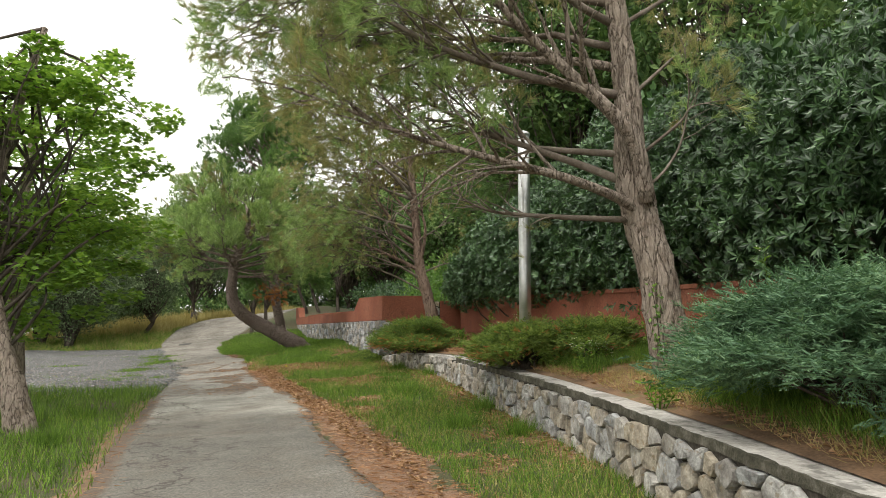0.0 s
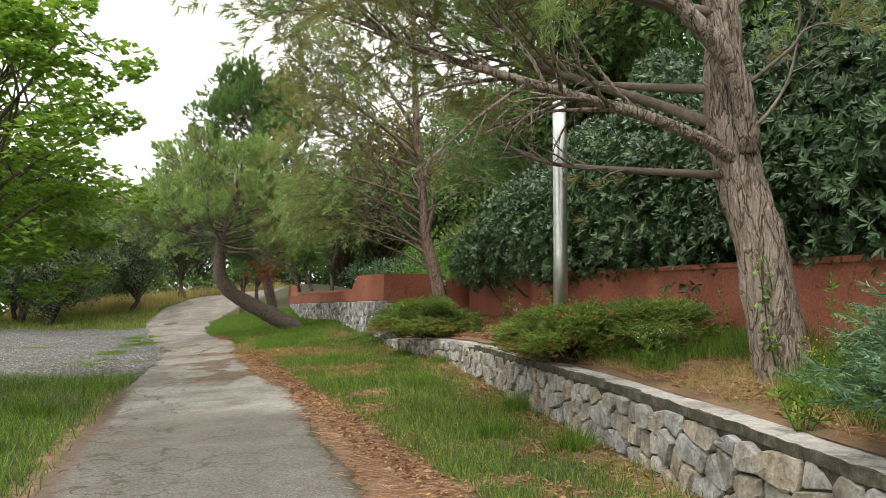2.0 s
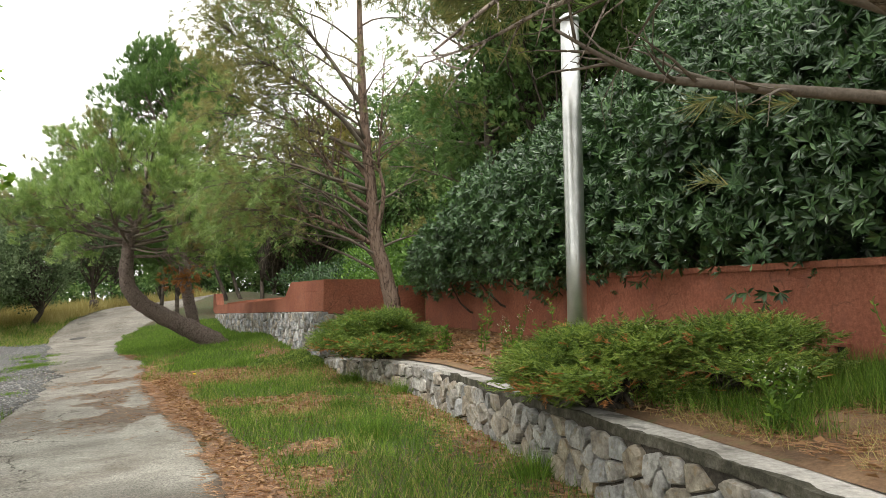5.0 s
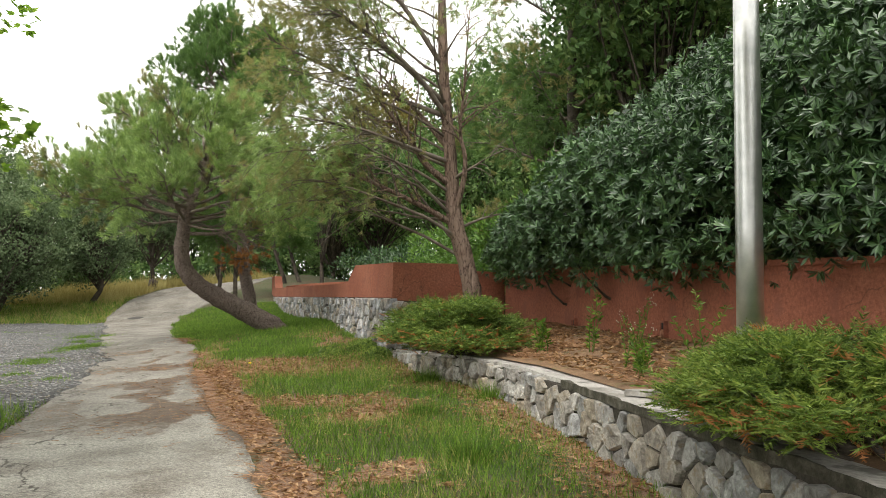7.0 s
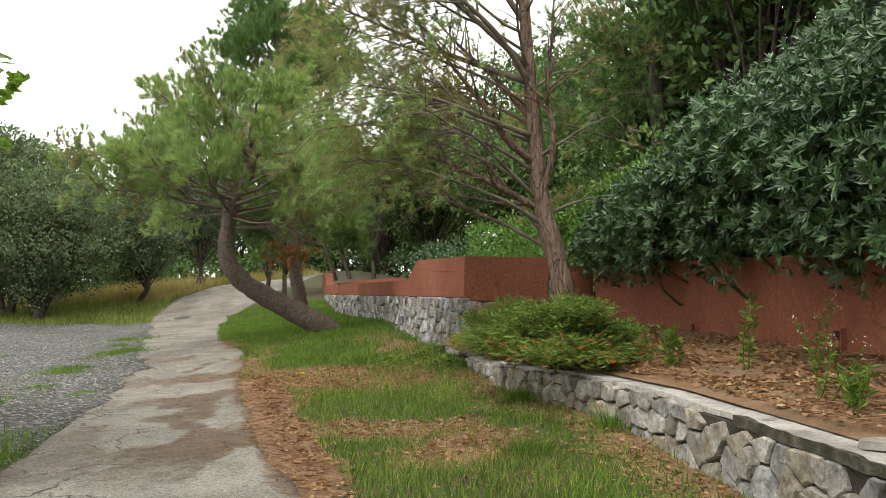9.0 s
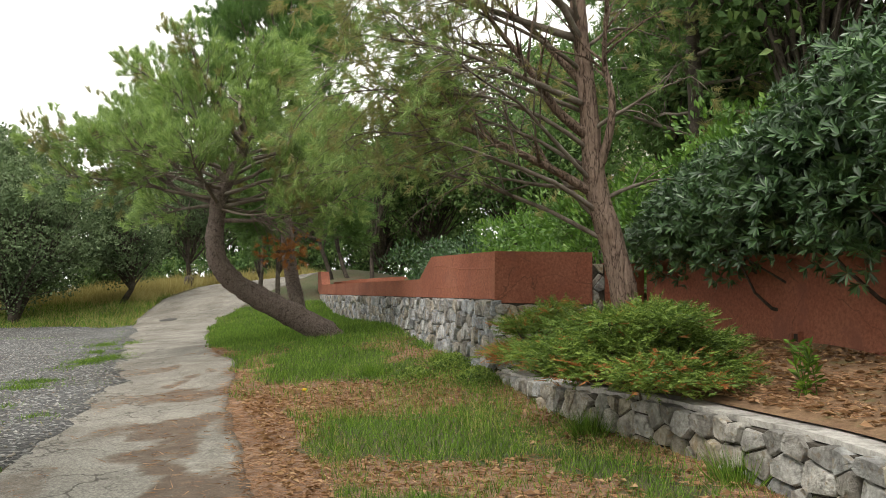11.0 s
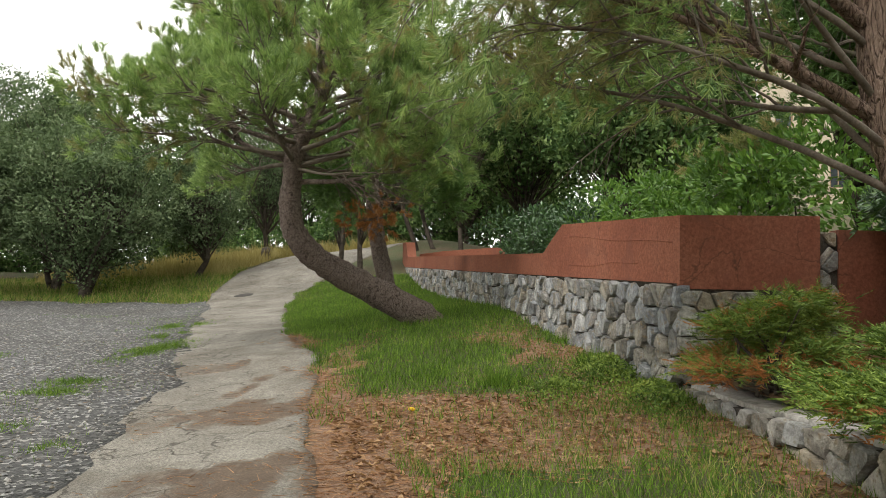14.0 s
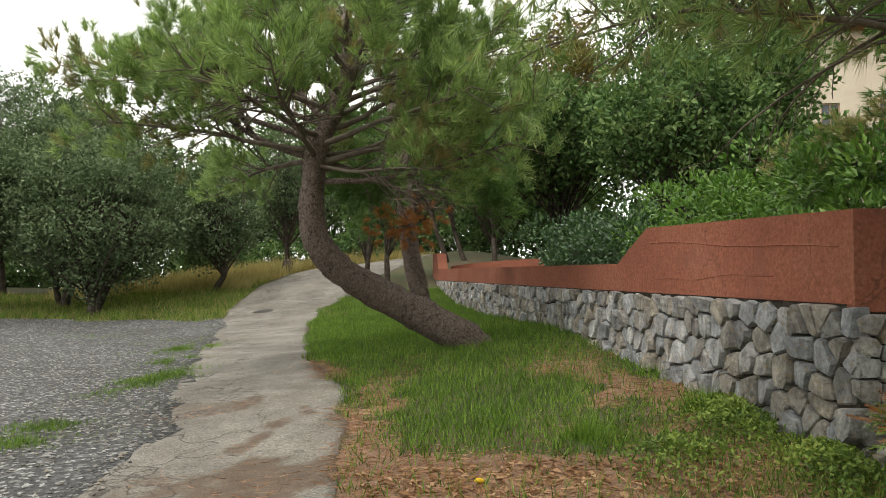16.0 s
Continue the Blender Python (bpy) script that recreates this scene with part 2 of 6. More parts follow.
# ---- mesh helpers ----
def mesh_of(name, verts, faces, mat, smooth=False):
    """One mesh from arrays: verts (n,3); faces (m,3) or (m,4), or a list of such arrays."""
    groups = [np.asarray(f, dtype=np.int32) for f in (faces if isinstance(faces, list) else [faces]) if len(f)]
    me = bpy.data.meshes.new(name)
    verts = np.asarray(verts, dtype=np.float32)
    me.vertices.add(len(verts))
    me.vertices.foreach_set("co", verts.ravel())
    loops = np.concatenate([g.ravel() for g in groups])
    sizes = np.concatenate([np.full(len(g), g.shape[1], dtype=np.int32) for g in groups])
    me.loops.add(len(loops))
    me.loops.foreach_set("vertex_index", loops)
    me.polygons.add(len(sizes))
    me.polygons.foreach_set("loop_start", np.concatenate([[0], np.cumsum(sizes)[:-1]]).astype(np.int32))
    me.polygons.foreach_set("use_smooth", np.full(len(sizes), smooth))
    me.materials.append(mat)
    me.update(calc_edges=True)
    me.validate()
    return me


def piece(name, verts, faces, mat, parent=None, label="", smooth=False):
    """A mesh object; under a thing when parent is given."""
    ob = new(name, mesh_of(name, verts, faces, mat, smooth))
    if parent:
        ob.parent = parent
        ob.matrix_parent_inverse = parent.matrix_basis.inverted()
    if label:
        ob["label"] = label
    return ob


def root(name, at, label, category, group=""):
    ob = new(name)
    ob.matrix_basis = Matrix.Translation(at)
    ob.empty_display_size = 0.2
    return tagged(ob, label, category, group)


def unit(v):
    return v / np.maximum(np.linalg.norm(v, axis=-1, keepdims=True), 1e-9)


class Bag:
    """Collects tubes and blades for one mesh."""

    def __init__(self):
        self.v, self.f3, self.f4, self.n = [], [], [], 0

    def add(self, v, f):
        f = np.asarray(f) + self.n
        (self.f3 if f.shape[1] == 3 else self.f4).append(f)
        self.v.append(np.asarray(v))
        self.n += len(v)

    def tube(self, pts, radii, sides=7, lump=0.0):
        pts, radii = np.asarray(pts, float), np.asarray(radii, float)
        tang = unit(np.gradient(pts, axis=0))
        side = unit(np.cross(tang, np.where(np.abs(tang[:, 2:3]) > 0.9, [[1.0, 0, 0]], [[0, 0, 1.0]])))
        for i in range(1, len(pts)):
            s = side[i - 1] - tang[i] * np.dot(side[i - 1], tang[i])
            side[i] = s / max(np.linalg.norm(s), 1e-9)
        up = np.cross(tang, side)
        a = np.linspace(0, 2 * np.pi, sides, endpoint=False)
        wob = 1 + lump * RNG.standard_normal((len(pts), sides))
        r = radii[:, None] * wob
        ring = pts[:, None] + (side[:, None] * np.cos(a)[None, :, None] + up[:, None] * np.sin(a)[None, :, None]) * r[..., None]
        k, j = np.meshgrid(np.arange(len(pts) - 1), np.arange(sides), indexing="ij")
        j2 = (j + 1) % sides
        f = np.stack([k * sides + j, k * sides + j2, (k + 1) * sides + j2, (k + 1) * sides + j], -1).reshape(-1, 4)
        self.add(ring.reshape(-1, 3), f)
        base = self.n
        self.add(np.array([pts[-1] + tang[-1] * radii[-1] * 0.4, pts[0] - tang[0] * radii[0] * 0.2]), np.zeros((0, 3), int))
        last = base - sides
        first = base - sides * len(pts)
        jj = np.arange(sides)
        self.f3.append(np.stack([last + jj, last + (jj + 1) % sides, np.full(sides, base)], -1))
        self.f3.append(np.stack([first + (jj + 1) % sides, first + jj, np.full(sides, base + 1)], -1))

    def make(self, name, mat, parent=None, label="", smooth=True):
        fs = [np.concatenate(g) for g in (self.f3, self.f4) if g]
        return piece(name, np.concatenate(self.v), fs, mat, parent, label, smooth)


RNG = np.random.default_rng(7)


def rand_dirs(k):
    return unit(RNG.standard_normal((k, 3)))


def blades(at, dirs, length, width, bend=0.15):
    """Thin single triangles: needles and grass. Returns verts, faces."""
    k = len(at)
    side = unit(np.cross(dirs, rand_dirs(k)))
    length, width = np.broadcast_to(length, k)[:, None], np.broadcast_to(width, k)[:, None]
    tip = at + dirs * length + rand_dirs(k) * length * bend
    v = np.stack([at - side * width / 2, at + side * width / 2, tip], 1).reshape(-1, 3)
    return v, np.arange(3 * k).reshape(-1, 3)


def leaves(at, dirs, length, width, fold=0.25, normal=None):
    """Pointed oval leaves of two folded triangles pairs (four corners). Returns verts, faces."""
    k = len(at)
    nrm = rand_dirs(k) if normal is None else normal
    side = unit(np.cross(dirs, nrm))
    up = np.cross(side, dirs)
    length, width = np.broadcast_to(length, k)[:, None], np.broadcast_to(width, k)[:, None]
    mid = at + dirs * length * 0.55
    v = np.stack([at, mid + side * width / 2 + up * width * fold, at + dirs * length, mid - side * width / 2 + up * width * fold], 1).reshape(-1, 3)
    b = np.arange(k)[:, None] * 4
    return v, np.concatenate([b + [[0, 1, 2]], b + [[0, 2, 3]]])


def tuft_needles(at, dirs, per, length, width, spread=0.75):
    """Brushes of needles round shoots."""
    at, dirs = np.repeat(at, per, 0), np.repeat(dirs, per, 0)
    along = RNG.random((len(at), 1)) * length * 0.7
    d = unit(dirs + rand_dirs(len(at)) * spread)
    return blades(at + dirs * along, d, length * RNG.uniform(0.6, 1.15, len(at)), width, 0.12)


def curve_pts(p0, d0, length, k, sag=0.0, wander=0.12, rise=0.0):
    """A bending line of k+1 points."""
    pts, d = [np.array(p0, float)], unit(np.array(d0, float))
    for i in range(k):
        d = unit(d + RNG.standard_normal(3) * wander + np.array([0, 0, rise - sag * (i + 1) / k]) / k)
        pts.append(pts[-1] + d * length / k)
    return np.array(pts)


def smooth_line(ctrl, k):
    """Catmull-Rom through the control points."""
    c = np.asarray(ctrl, float)
    c = np.vstack([2 * c[0] - c[1], c, 2 * c[-1] - c[-2]])
    out = []
    for i in range(1, len(c) - 2):
        for t in np.linspace(0, 1, k, endpoint=False):
            a, b, d, e = c[i - 1], c[i], c[i + 1], c[i + 2]
            out.append(0.5 * (2 * b + (d - a) * t + (2 * a - 5 * b + 4 * d - e) * t * t + (3 * b - 3 * d + e - a) * t ** 3))
    out.append(c[-2])
    return np.array(out)


def vnoise(x, y, seed=0):
    """Smooth lattice noise, 0 to 1."""
    x, y = np.asarray(x, float), np.asarray(y, float)
    xi, yi = np.floor(x).astype(np.int64), np.floor(y).astype(np.int64)
    u, w = x - xi, y - yi
    u, w = u * u * (3 - 2 * u), w * w * (3 - 2 * w)

    def h(a, b):
        k = (a * 374761393 + b * 668265263 + seed * 974711) & 0x7FFFFFFF
        k = ((k ^ (k >> 13)) * 1274126177) & 0x7FFFFFFF
        return (k ^ (k >> 16)) % 10007 / 10007.0

    return (h(xi, yi) * (1 - u) + h(xi + 1, yi) * u) * (1 - w) + (h(xi, yi + 1) * (1 - u) + h(xi + 1, yi + 1) * u) * w


def fbm(x, y, seed=0):
    return 0.55 * vnoise(x, y, seed) + 0.3 * vnoise(x * 2.3, y * 2.3, seed + 1) + 0.15 * vnoise(x * 5.1, y * 5.1, seed + 2)


# ---- the lie of the land ----
def ss(a, b, v):
    t = np.clip((v - a) / (b - a), 0, 1)
    return t * t * (3 - 2 * t)


def land(x, y):
    """Height of the ground: a slope that climbs ahead, up to a bank behind the bend."""
    x, y = np.asarray(x, float), np.asarray(y, float)
    cx, cy = np.clip(x, -20, 3.5), np.clip(y, -10, 46)
    z = 0.0086 + 0.02455 * cx + 0.05684 * cy + 0.00632 * cx * cx + 0.00534 * cx * cy + 0.00085 * cy * cy
    z = z + 1.35 * ss(33, 47, cy) * ss(-24, -17, cx) * (1 - ss(-8, -3, cx) * 0.9)
    z = z + 0.2 * np.exp(-((x + 3.6) ** 2 + (y - 26) ** 2) / 12.0)
    return z + 0.02 * np.sin(x * 1.7 + y) * np.sin(y * 1.3) * ss(2, 6, np.hypot(x - 0, y) * 0 + 7)


def along(pts, y):
    """x of a plan line at y."""
    pts = np.asarray(pts)
    return np.interp(y, pts[:, 1], pts[:, 0])


PATH_L = [(-0.5, -12), (-1.3, -1), (-3.0, 6.8), (-3.65, 8.7), (-4.9, 13.2), (-5.7, 16.5), (-6.45, 19), (-7.2, 21.8), (-8.7, 25), (-10.2, 29), (-11.8, 33), (-13.3, 37), (-14, 41), (-13.5, 46)]
PATH_R = [(1.0, -12), (0.6, -1), (-0.5, 6.3), (-1.42, 9.3), (-2.3, 12.6), (-3.3, 15.1), (-4.6, 18.7), (-5.7, 22.8), (-7.1, 25.8), (-9.3, 32.5), (-10.1, 36), (-9.9, 40), (-8.5, 46)]
GRASS_R = [(1.7, -12), (1.4, -1), (0.4, 5.5), (-0.05, 7.4), (-0.85, 9.5), (-1.6, 11.6), (-1.85, 12.5), (-2.6, 14.7), (-3.6, 17.6), (-4.45, 20.1), (-5.2, 21.9), (-5.9, 23.5), (-7.2, 26.5), (-9.3, 32.6), (-10.1, 36), (-9.9, 40), (-8.5, 46)]
WALL_FRONT = [(2.35, -6), (2.1, 1.5), (1.88, 3.72), (1.57, 5.28), (1.33, 7.1), (0.98, 8.9), (0.36, 12.5), (0.02, 14.4), (-0.45, 15.8), (-0.95, 16.9), (-1.3, 18.5), (-1.5, 19.8)]
CAP_Z = [(0.55, -6), (0.78, 1.5), (0.85, 3.72), (1.0, 5.28), (1.09, 7.1), (1.2, 8.9), (1.34, 12.5), (1.4, 14.4), (1.43, 15.8), (1.42, 16.9), (1.38, 18.5), (1.36, 19.8)]
GARDEN = [(-1.51, 19.85), (-7.5, 40.0)]


def back_x(y):
    return 1.12 + 0.22 * (17.1 - y)


def back_top(y):
    return 2.28 + 0.047 * (y - 10.3)


def bed(x, y):
    """Height of the planting bed between the low wall and the red wall."""
    f = np.clip((x - along(WALL_FRONT, y)) / np.maximum(back_x(y) - along(WALL_FRONT, y), 0.3), 0, 1.5)
    front, rear = along(CAP_Z, y) - 0.05, 1.42 + 0.045 * (np.asarray(y) - 8.0)
    return front + (rear - front) * np.clip(f, 0, 1) ** 0.9


def grid_piece(name, xs, ys, zfun, mat):
    X, Y = np.meshgrid(xs, ys, indexing="ij")
    v = np.stack([X, Y, zfun(X, Y)], -1).reshape(-1, 3)
    nx, ny = X.shape
    i, j = np.meshgrid(np.arange(nx - 1), np.arange(ny - 1), indexing="ij")
    f = np.stack([i * ny + j, (i + 1) * ny + j, (i + 1) * ny + j + 1, i * ny + j + 1], -1).reshape(-1, 4)
    return piece(name, v, f, mat, None, "", True)


def strip_piece(name, left, right, y0, y1, lift, mat, across=8, step=0.25, ragged=0.0, skirt=0.08):
    """A sheet between two plan lines, lying on the land, with its edges turned down."""
    ys = np.arange(y0, y1 + step / 2, step)
    xl, xr = along(left, ys), along(right, ys)
    if ragged:
        xl = xl + ragged * np.array([noise.noise((y * 1.1, 3.1, 0)) + 0.5 * noise.noise((y * 4.3, 1.7, 0)) for y in ys])
        xr = xr + ragged * np.array([noise.noise((y * 1.3, 9.4, 0)) + 0.5 * noise.noise((y * 4.9, 5.2, 0)) for y in ys])
    t = np.linspace(0, 1, across + 1)
    X = xl[:, None] + (xr - xl)[:, None] * t
    X = np.concatenate([X[:, :1] - 0.03, X, X[:, -1:] + 0.03], 1)
    Y = np.repeat(ys[:, None], across + 3, 1)
    Z = land(X, Y) + lift
    Z[:, 0] -= lift + skirt
    Z[:, -1] -= lift + skirt
    v = np.stack([X, Y, Z], -1).reshape(-1, 3)
    ny, nx = X.shape
    i, j = np.meshgrid(np.arange(ny - 1), np.arange(nx - 1), indexing="ij")
    f = np.stack([i * nx + j, i * nx + j + 1, (i + 1) * nx + j + 1, (i + 1) * nx + j], -1).reshape(-1, 4)
    return piece(name, v, f, mat, None, "", True)


def litter_amount(x, y):
    """How much fallen needles and leaves cover the ground, 0 to 1."""
    x, y = np.asarray(x, float), np.asarray(y, float)
    pr, gr, wf = along(PATH_R, y), along(GRASS_R, y), along(WALL_FRONT, y)
    wob = (fbm(x * 1.2, y * 1.2, 5) - 0.5) * 0.65
    strip = ss(0.25, -0.25, x - gr - wob) * ss(-0.3, 0.25, x - pr + wob * 0.9) * ss(1, 3, y) * ss(29, 24, y)
    band = ss(17.5 + wob * 0.8, 18.2 + wob * 0.8, y + 0.12 * (x + 3)) * ss(20.5 + wob * 0.9, 19.7 + wob * 0.9, y + 0.12 * (x + 3)) * ss(-0.2, 0.3, x - pr) * (1 - 0.55 * ss(-3.2, -2.2, x))
    corner = ss(0.42, 0.55, fbm(x * 1.4, y * 1.4, 61)) * ss(-3.4, -2.4, x) * ss(18.5, 19.5, y) * ss(22.0, 20.5, y) * 0.6
    patchy = ss(0.53, 0.65, fbm(x * 0.75, y * 0.75, 11)) * ss(0.0, 0.3, x - gr) * ss(19.5, 18.5, y) * 0.95
    foot = ss(0.75, 0.1, wf - x + wob * 0.6) * ss(19.6, 18.8, y) * ss(6.0, 7.5, y) * 0.75
    left = ss(0.45, 0.0, along(PATH_L, y) - x + wob * 0.4) * ss(16, 13, y) * 0.8
    smears = ss(0.50, 0.62, fbm(x * 1.3 + 3, y * 0.9, 29)) * ss(13, 15, y) * ss(26, 22, y) * (0.46 + 0.34 * ss(-1.9, -0.6, x - pr))
    return np.clip(np.maximum.reduce([strip, band, corner, patchy, foot, left * ss(0.3, 0.1, x - along(PATH_L, y)), smears]), 0, 1)


def give_litter(ob):
    me = ob.data
    co = np.empty(len(me.vertices) * 3, dtype=np.float32)
    me.vertices.foreach_get("co", co)
    co = co.reshape(-1, 3)
    at = me.attributes.new("litter", "FLOAT", "POINT")
    at.data.foreach_set("value", litter_amount(co[:, 0], co[:, 1]).astype(np.float32))


# ---- ground, path, gravel ----
GROUND, n_, l_, p_ = nodes_of("verge_ground")
v_ = place(n_)
b_ = ramp(n_, l_, noise_node(n_, l_, v_, 0.8, 5), [(0.32, (0.10, 0.07, 0.036)), (0.5, (0.075, 0.072, 0.028)), (0.68, (0.055, 0.075, 0.02))])
g_ = noise_node(n_, l_, v_, 45, 8, 0.75)
b_ = mixc(n_, l_, 1.0, b_, ramp(n_, l_, g_, [(0.3, (0.55, 0.55, 0.55)), (0.7, (1.3, 1.3, 1.3))]), "MULTIPLY")


def with_litter(n, l, v, colour, tones, lo=0.42, hi=0.58):
    """Lays needle litter over a colour where the mesh carries it."""
    at = n.new("ShaderNodeAttribute")
    at.attribute_name = "litter"
    rag = noise_node(n, l, v, 9, 6, 0.75)
    amount = ramp(n, l, mathn(n, l, "ADD", at.outputs["Fac"], mathn(n, l, "MULTIPLY", mathn(n, l, "SUBTRACT", rag, 0.5), 1.1)), [(lo, BLACK), (hi, WHITE)])
    fine = noise_node(n, l, v, 70, 6, 0.75)
    blot = noise_node(n, l, v, 6, 4)
    lit = ramp(n, l, mathn(n, l, "ADD", mathn(n, l, "MULTIPLY", fine, 0.7), mathn(n, l, "MULTIPLY", blot, 0.3)), [(0.3, tones[0]), (0.5, tones[1]), (0.68, tones[2])])
    return mixc(n, l, amount, colour, lit)


b_ = with_litter(n_, l_, v_, b_, ((0.085, 0.054, 0.033), (0.21, 0.126, 0.078), (0.43, 0.29, 0.185)))
l_.new(b_, p_.inputs["Base Color"])
p_.inputs["Roughness"].default_value = 0.95
bumped(n_, l_, p_, g_, 0.8, 0.02)

ROAD, n_, l_, p_ = nodes_of("worn_path_surface")
v_ = place(n_)
xyz = n_.new("ShaderNodeSeparateXYZ")
l_.new(v_, xyz.inputs[0])
edge_n = noise_node(n_, l_, v_, 0.7, 5)
ahead = mathn(n_, l_, "ADD", xyz.outputs[1], mathn(n_, l_, "MULTIPLY", mathn(n_, l_, "SUBTRACT", edge_n, 0.5), 2.5))
newer = ramp(n_, l_, mathn(n_, l_, "DIVIDE", ahead, 20.0), [(0.535, (0.05, 0.05, 0.05)), (0.58, WHITE)])
pale = ramp(n_, l_, noise_node(n_, l_, v_, 0.9, 6, 0.65), [(0.3, (0.15, 0.142, 0.124)), (0.5, (0.235, 0.225, 0.2)), (0.7, (0.32, 0.308, 0.275))])
darkp = ramp(n_, l_, noise_node(n_, l_, v_, 1.0, 6, 0.65), [(0.3, (0.085, 0.081, 0.07)), (0.5, (0.128, 0.122, 0.106)), (0.72, (0.18, 0.172, 0.15))])
pale = mixc(n_, l_, 1.0, pale, ramp(n_, l_, mathn(n_, l_, "DIVIDE", ahead, 40.0), [(0.33, (1.24, 1.24, 1.23)), (0.48, (0.88, 0.86, 0.84))]), "MULTIPLY")
c_ = mixc(n_, l_, newer, darkp, pale)
mp_ = n_.new("ShaderNodeMapping")
mp_.inputs["Rotation"].default_value, mp_.inputs["Scale"].default_value = (0, 0, radians(12)), (0.9, 0.8, 1)
l_.new(v_, mp_.inputs["Vector"])
smear = ramp(n_, l_, noise_node(n_, l_, mp_.outputs[0], 1.15, 7, 0.7), [(0.48, BLACK), (0.68, WHITE)])
c_ = mixc(n_, l_, mathn(n_, l_, "MULTIPLY", smear, 0.7), c_, (0.12, 0.1, 0.078))
agg = mathn(n_, l_, "ADD", mathn(n_, l_, "MULTIPLY", noise_node(n_, l_, v_, 110, 3, 0.85), 0.55), mathn(n_, l_, "MULTIPLY", noise_node(n_, l_, v_, 42, 3, 0.7), 0.45))
c_ = mixc(n_, l_, 1.0, c_, ramp(n_, l_, agg, [(0.39, (0.42, 0.42, 0.42)), (0.5, (0.97, 0.96, 0.94)), (0.61, (1.6, 1.58, 1.52))]), "MULTIPLY")
vo_ = n_.new("ShaderNodeTexVoronoi")
vo_.feature = "DISTANCE_TO_EDGE"
vo_.inputs["Scale"].default_value = 1.15
tn_ = n_.new("ShaderNodeTexNoise")
tn_.inputs["Scale"].default_value, tn_.inputs["Detail"].default_value = 2.5, 6
l_.new(v_, tn_.inputs["Vector"])
wob_ = mixc(n_, l_, 0.85, v_, tn_.outputs[1], "ADD")
l_.new(wob_, vo_.inputs["Vector"])
where = ramp(n_, l_, noise_node(n_, l_, v_, 0.33, 3), [(0.5, BLACK), (0.58, WHITE)])
crack_ = ramp(n_, l_, vo_.outputs[0], [(0.006, WHITE), (0.018, BLACK)])
rim_ = n_.new("ShaderNodeAttribute")
rim_.attribute_name = "rim"
crack_ = mathn(n_, l_, "MULTIPLY", crack_, mathn(n_, l_, "MAXIMUM", where, ramp(n_, l_, mathn(n_, l_, "ADD", rim_.outputs["Fac"], mathn(n_, l_, "MULTIPLY", edge_n, 0.6)), [(0.5, BLACK), (0.68, WHITE)])))
c_ = mixc(n_, l_, mathn(n_, l_, "MULTIPLY", crack_, 0.85), c_, (0.06, 0.052, 0.042))
c_ = with_litter(n_, l_, v_, c_, ((0.06, 0.045, 0.033), (0.115, 0.084, 0.06), (0.22, 0.16, 0.112)), 0.3, 0.75)
c_ = with_litter(n_, l_, v_, c_, ((0.085, 0.054, 0.033), (0.21, 0.126, 0.078), (0.43, 0.29, 0.185)), 0.92, 1.12)
l_.new(c_, p_.inputs["Base Color"])
p_.inputs["Roughness"].default_value, p_.inputs["Specular IOR Level"].default_value = 0.88, 0.3
bumped(n_, l_, p_, mathn(n_, l_, "SUBTRACT", agg, mathn(n_, l_, "MULTIPLY", crack_, 2.0)), 0.6, 0.008)

GRAVEL, n_, l_, p_ = nodes_of("gravel_bed")
v_ = place(n_)
vo_ = n_.new("ShaderNodeTexVoronoi")
vo_.inputs["Scale"].default_value = 28
l_.new(v_, vo_.inputs["Vector"])
sep_ = n_.new("ShaderNodeSeparateColor")
l_.new(vo_.outputs["Color"], sep_.inputs[0])
c_ = ramp(n_, l_, sep_.outputs[0], [(0.0, (0.035, 0.035, 0.034)), (0.55, (0.072, 0.072, 0.071)), (0.85, (0.15, 0.148, 0.144)), (1.0, (0.4, 0.39, 0.37))])
c_ = mixc(n_, l_, 1.0, c_, ramp(n_, l_, noise_node(n_, l_, v_, 0.6, 5), [(0.3, (0.68, 0.66, 0.6)), (0.7, (1.1, 1.1, 1.1))]), "MULTIPLY")
l_.new(c_, p_.inputs["Base Color"])
p_.inputs["Roughness"].default_value = 0.9
bumped(n_, l_, p_, vo_.outputs["Distance"], 0.8, 0.02)


def spaced(lo, hi, fine_lo, fine_hi, step):
    far_lo = fine_lo - np.geomspace(1, fine_lo - lo, 16)[::-1]
    far_hi = fine_hi + np.geomspace(1, hi - fine_hi, 16)
    return np.concatenate([far_lo, np.arange(fine_lo, fine_hi, step), far_hi])


ground = tagged(grid_piece("ground", spaced(-600, 600, -26, 8, 0.28), spaced(-600, 600, -8, 50, 0.28), land, GROUND), "earth slope with patchy grass and brown litter", "ground", "", "structure")
road = tagged(strip_piece("road", PATH_L, PATH_R, -12, 46, 0.02, ROAD, 24, 0.12, 0.10), "worn pale path with cracks and dark smears", "path", "", "structure")
GRAVEL_L = [(-14, 13.5), (-17, 18), (-21, 26), (-22, 37)]
GRAVEL_R = [(-4.95, 13.5), (-5.7, 16.5), (-6.35, 19), (-7.1, 21.8), (-8.6, 25), (-10.1, 29), (-11.7, 33), (-13.05, 36.6)]
gravel = tagged(strip_piece("gravel_lot", GRAVEL_L, GRAVEL_R, 15.2, 35.6, 0.02, GRAVEL, 30, 0.3, 0.25), "grey gravel parking area beside the path", "gravel", "", "structure")
give_litter(ground)
give_litter(road)
rc = np.empty(len(road.data.vertices) * 3, dtype=np.float32)
road.data.vertices.foreach_get("co", rc)
rc = rc.reshape(-1, 3)
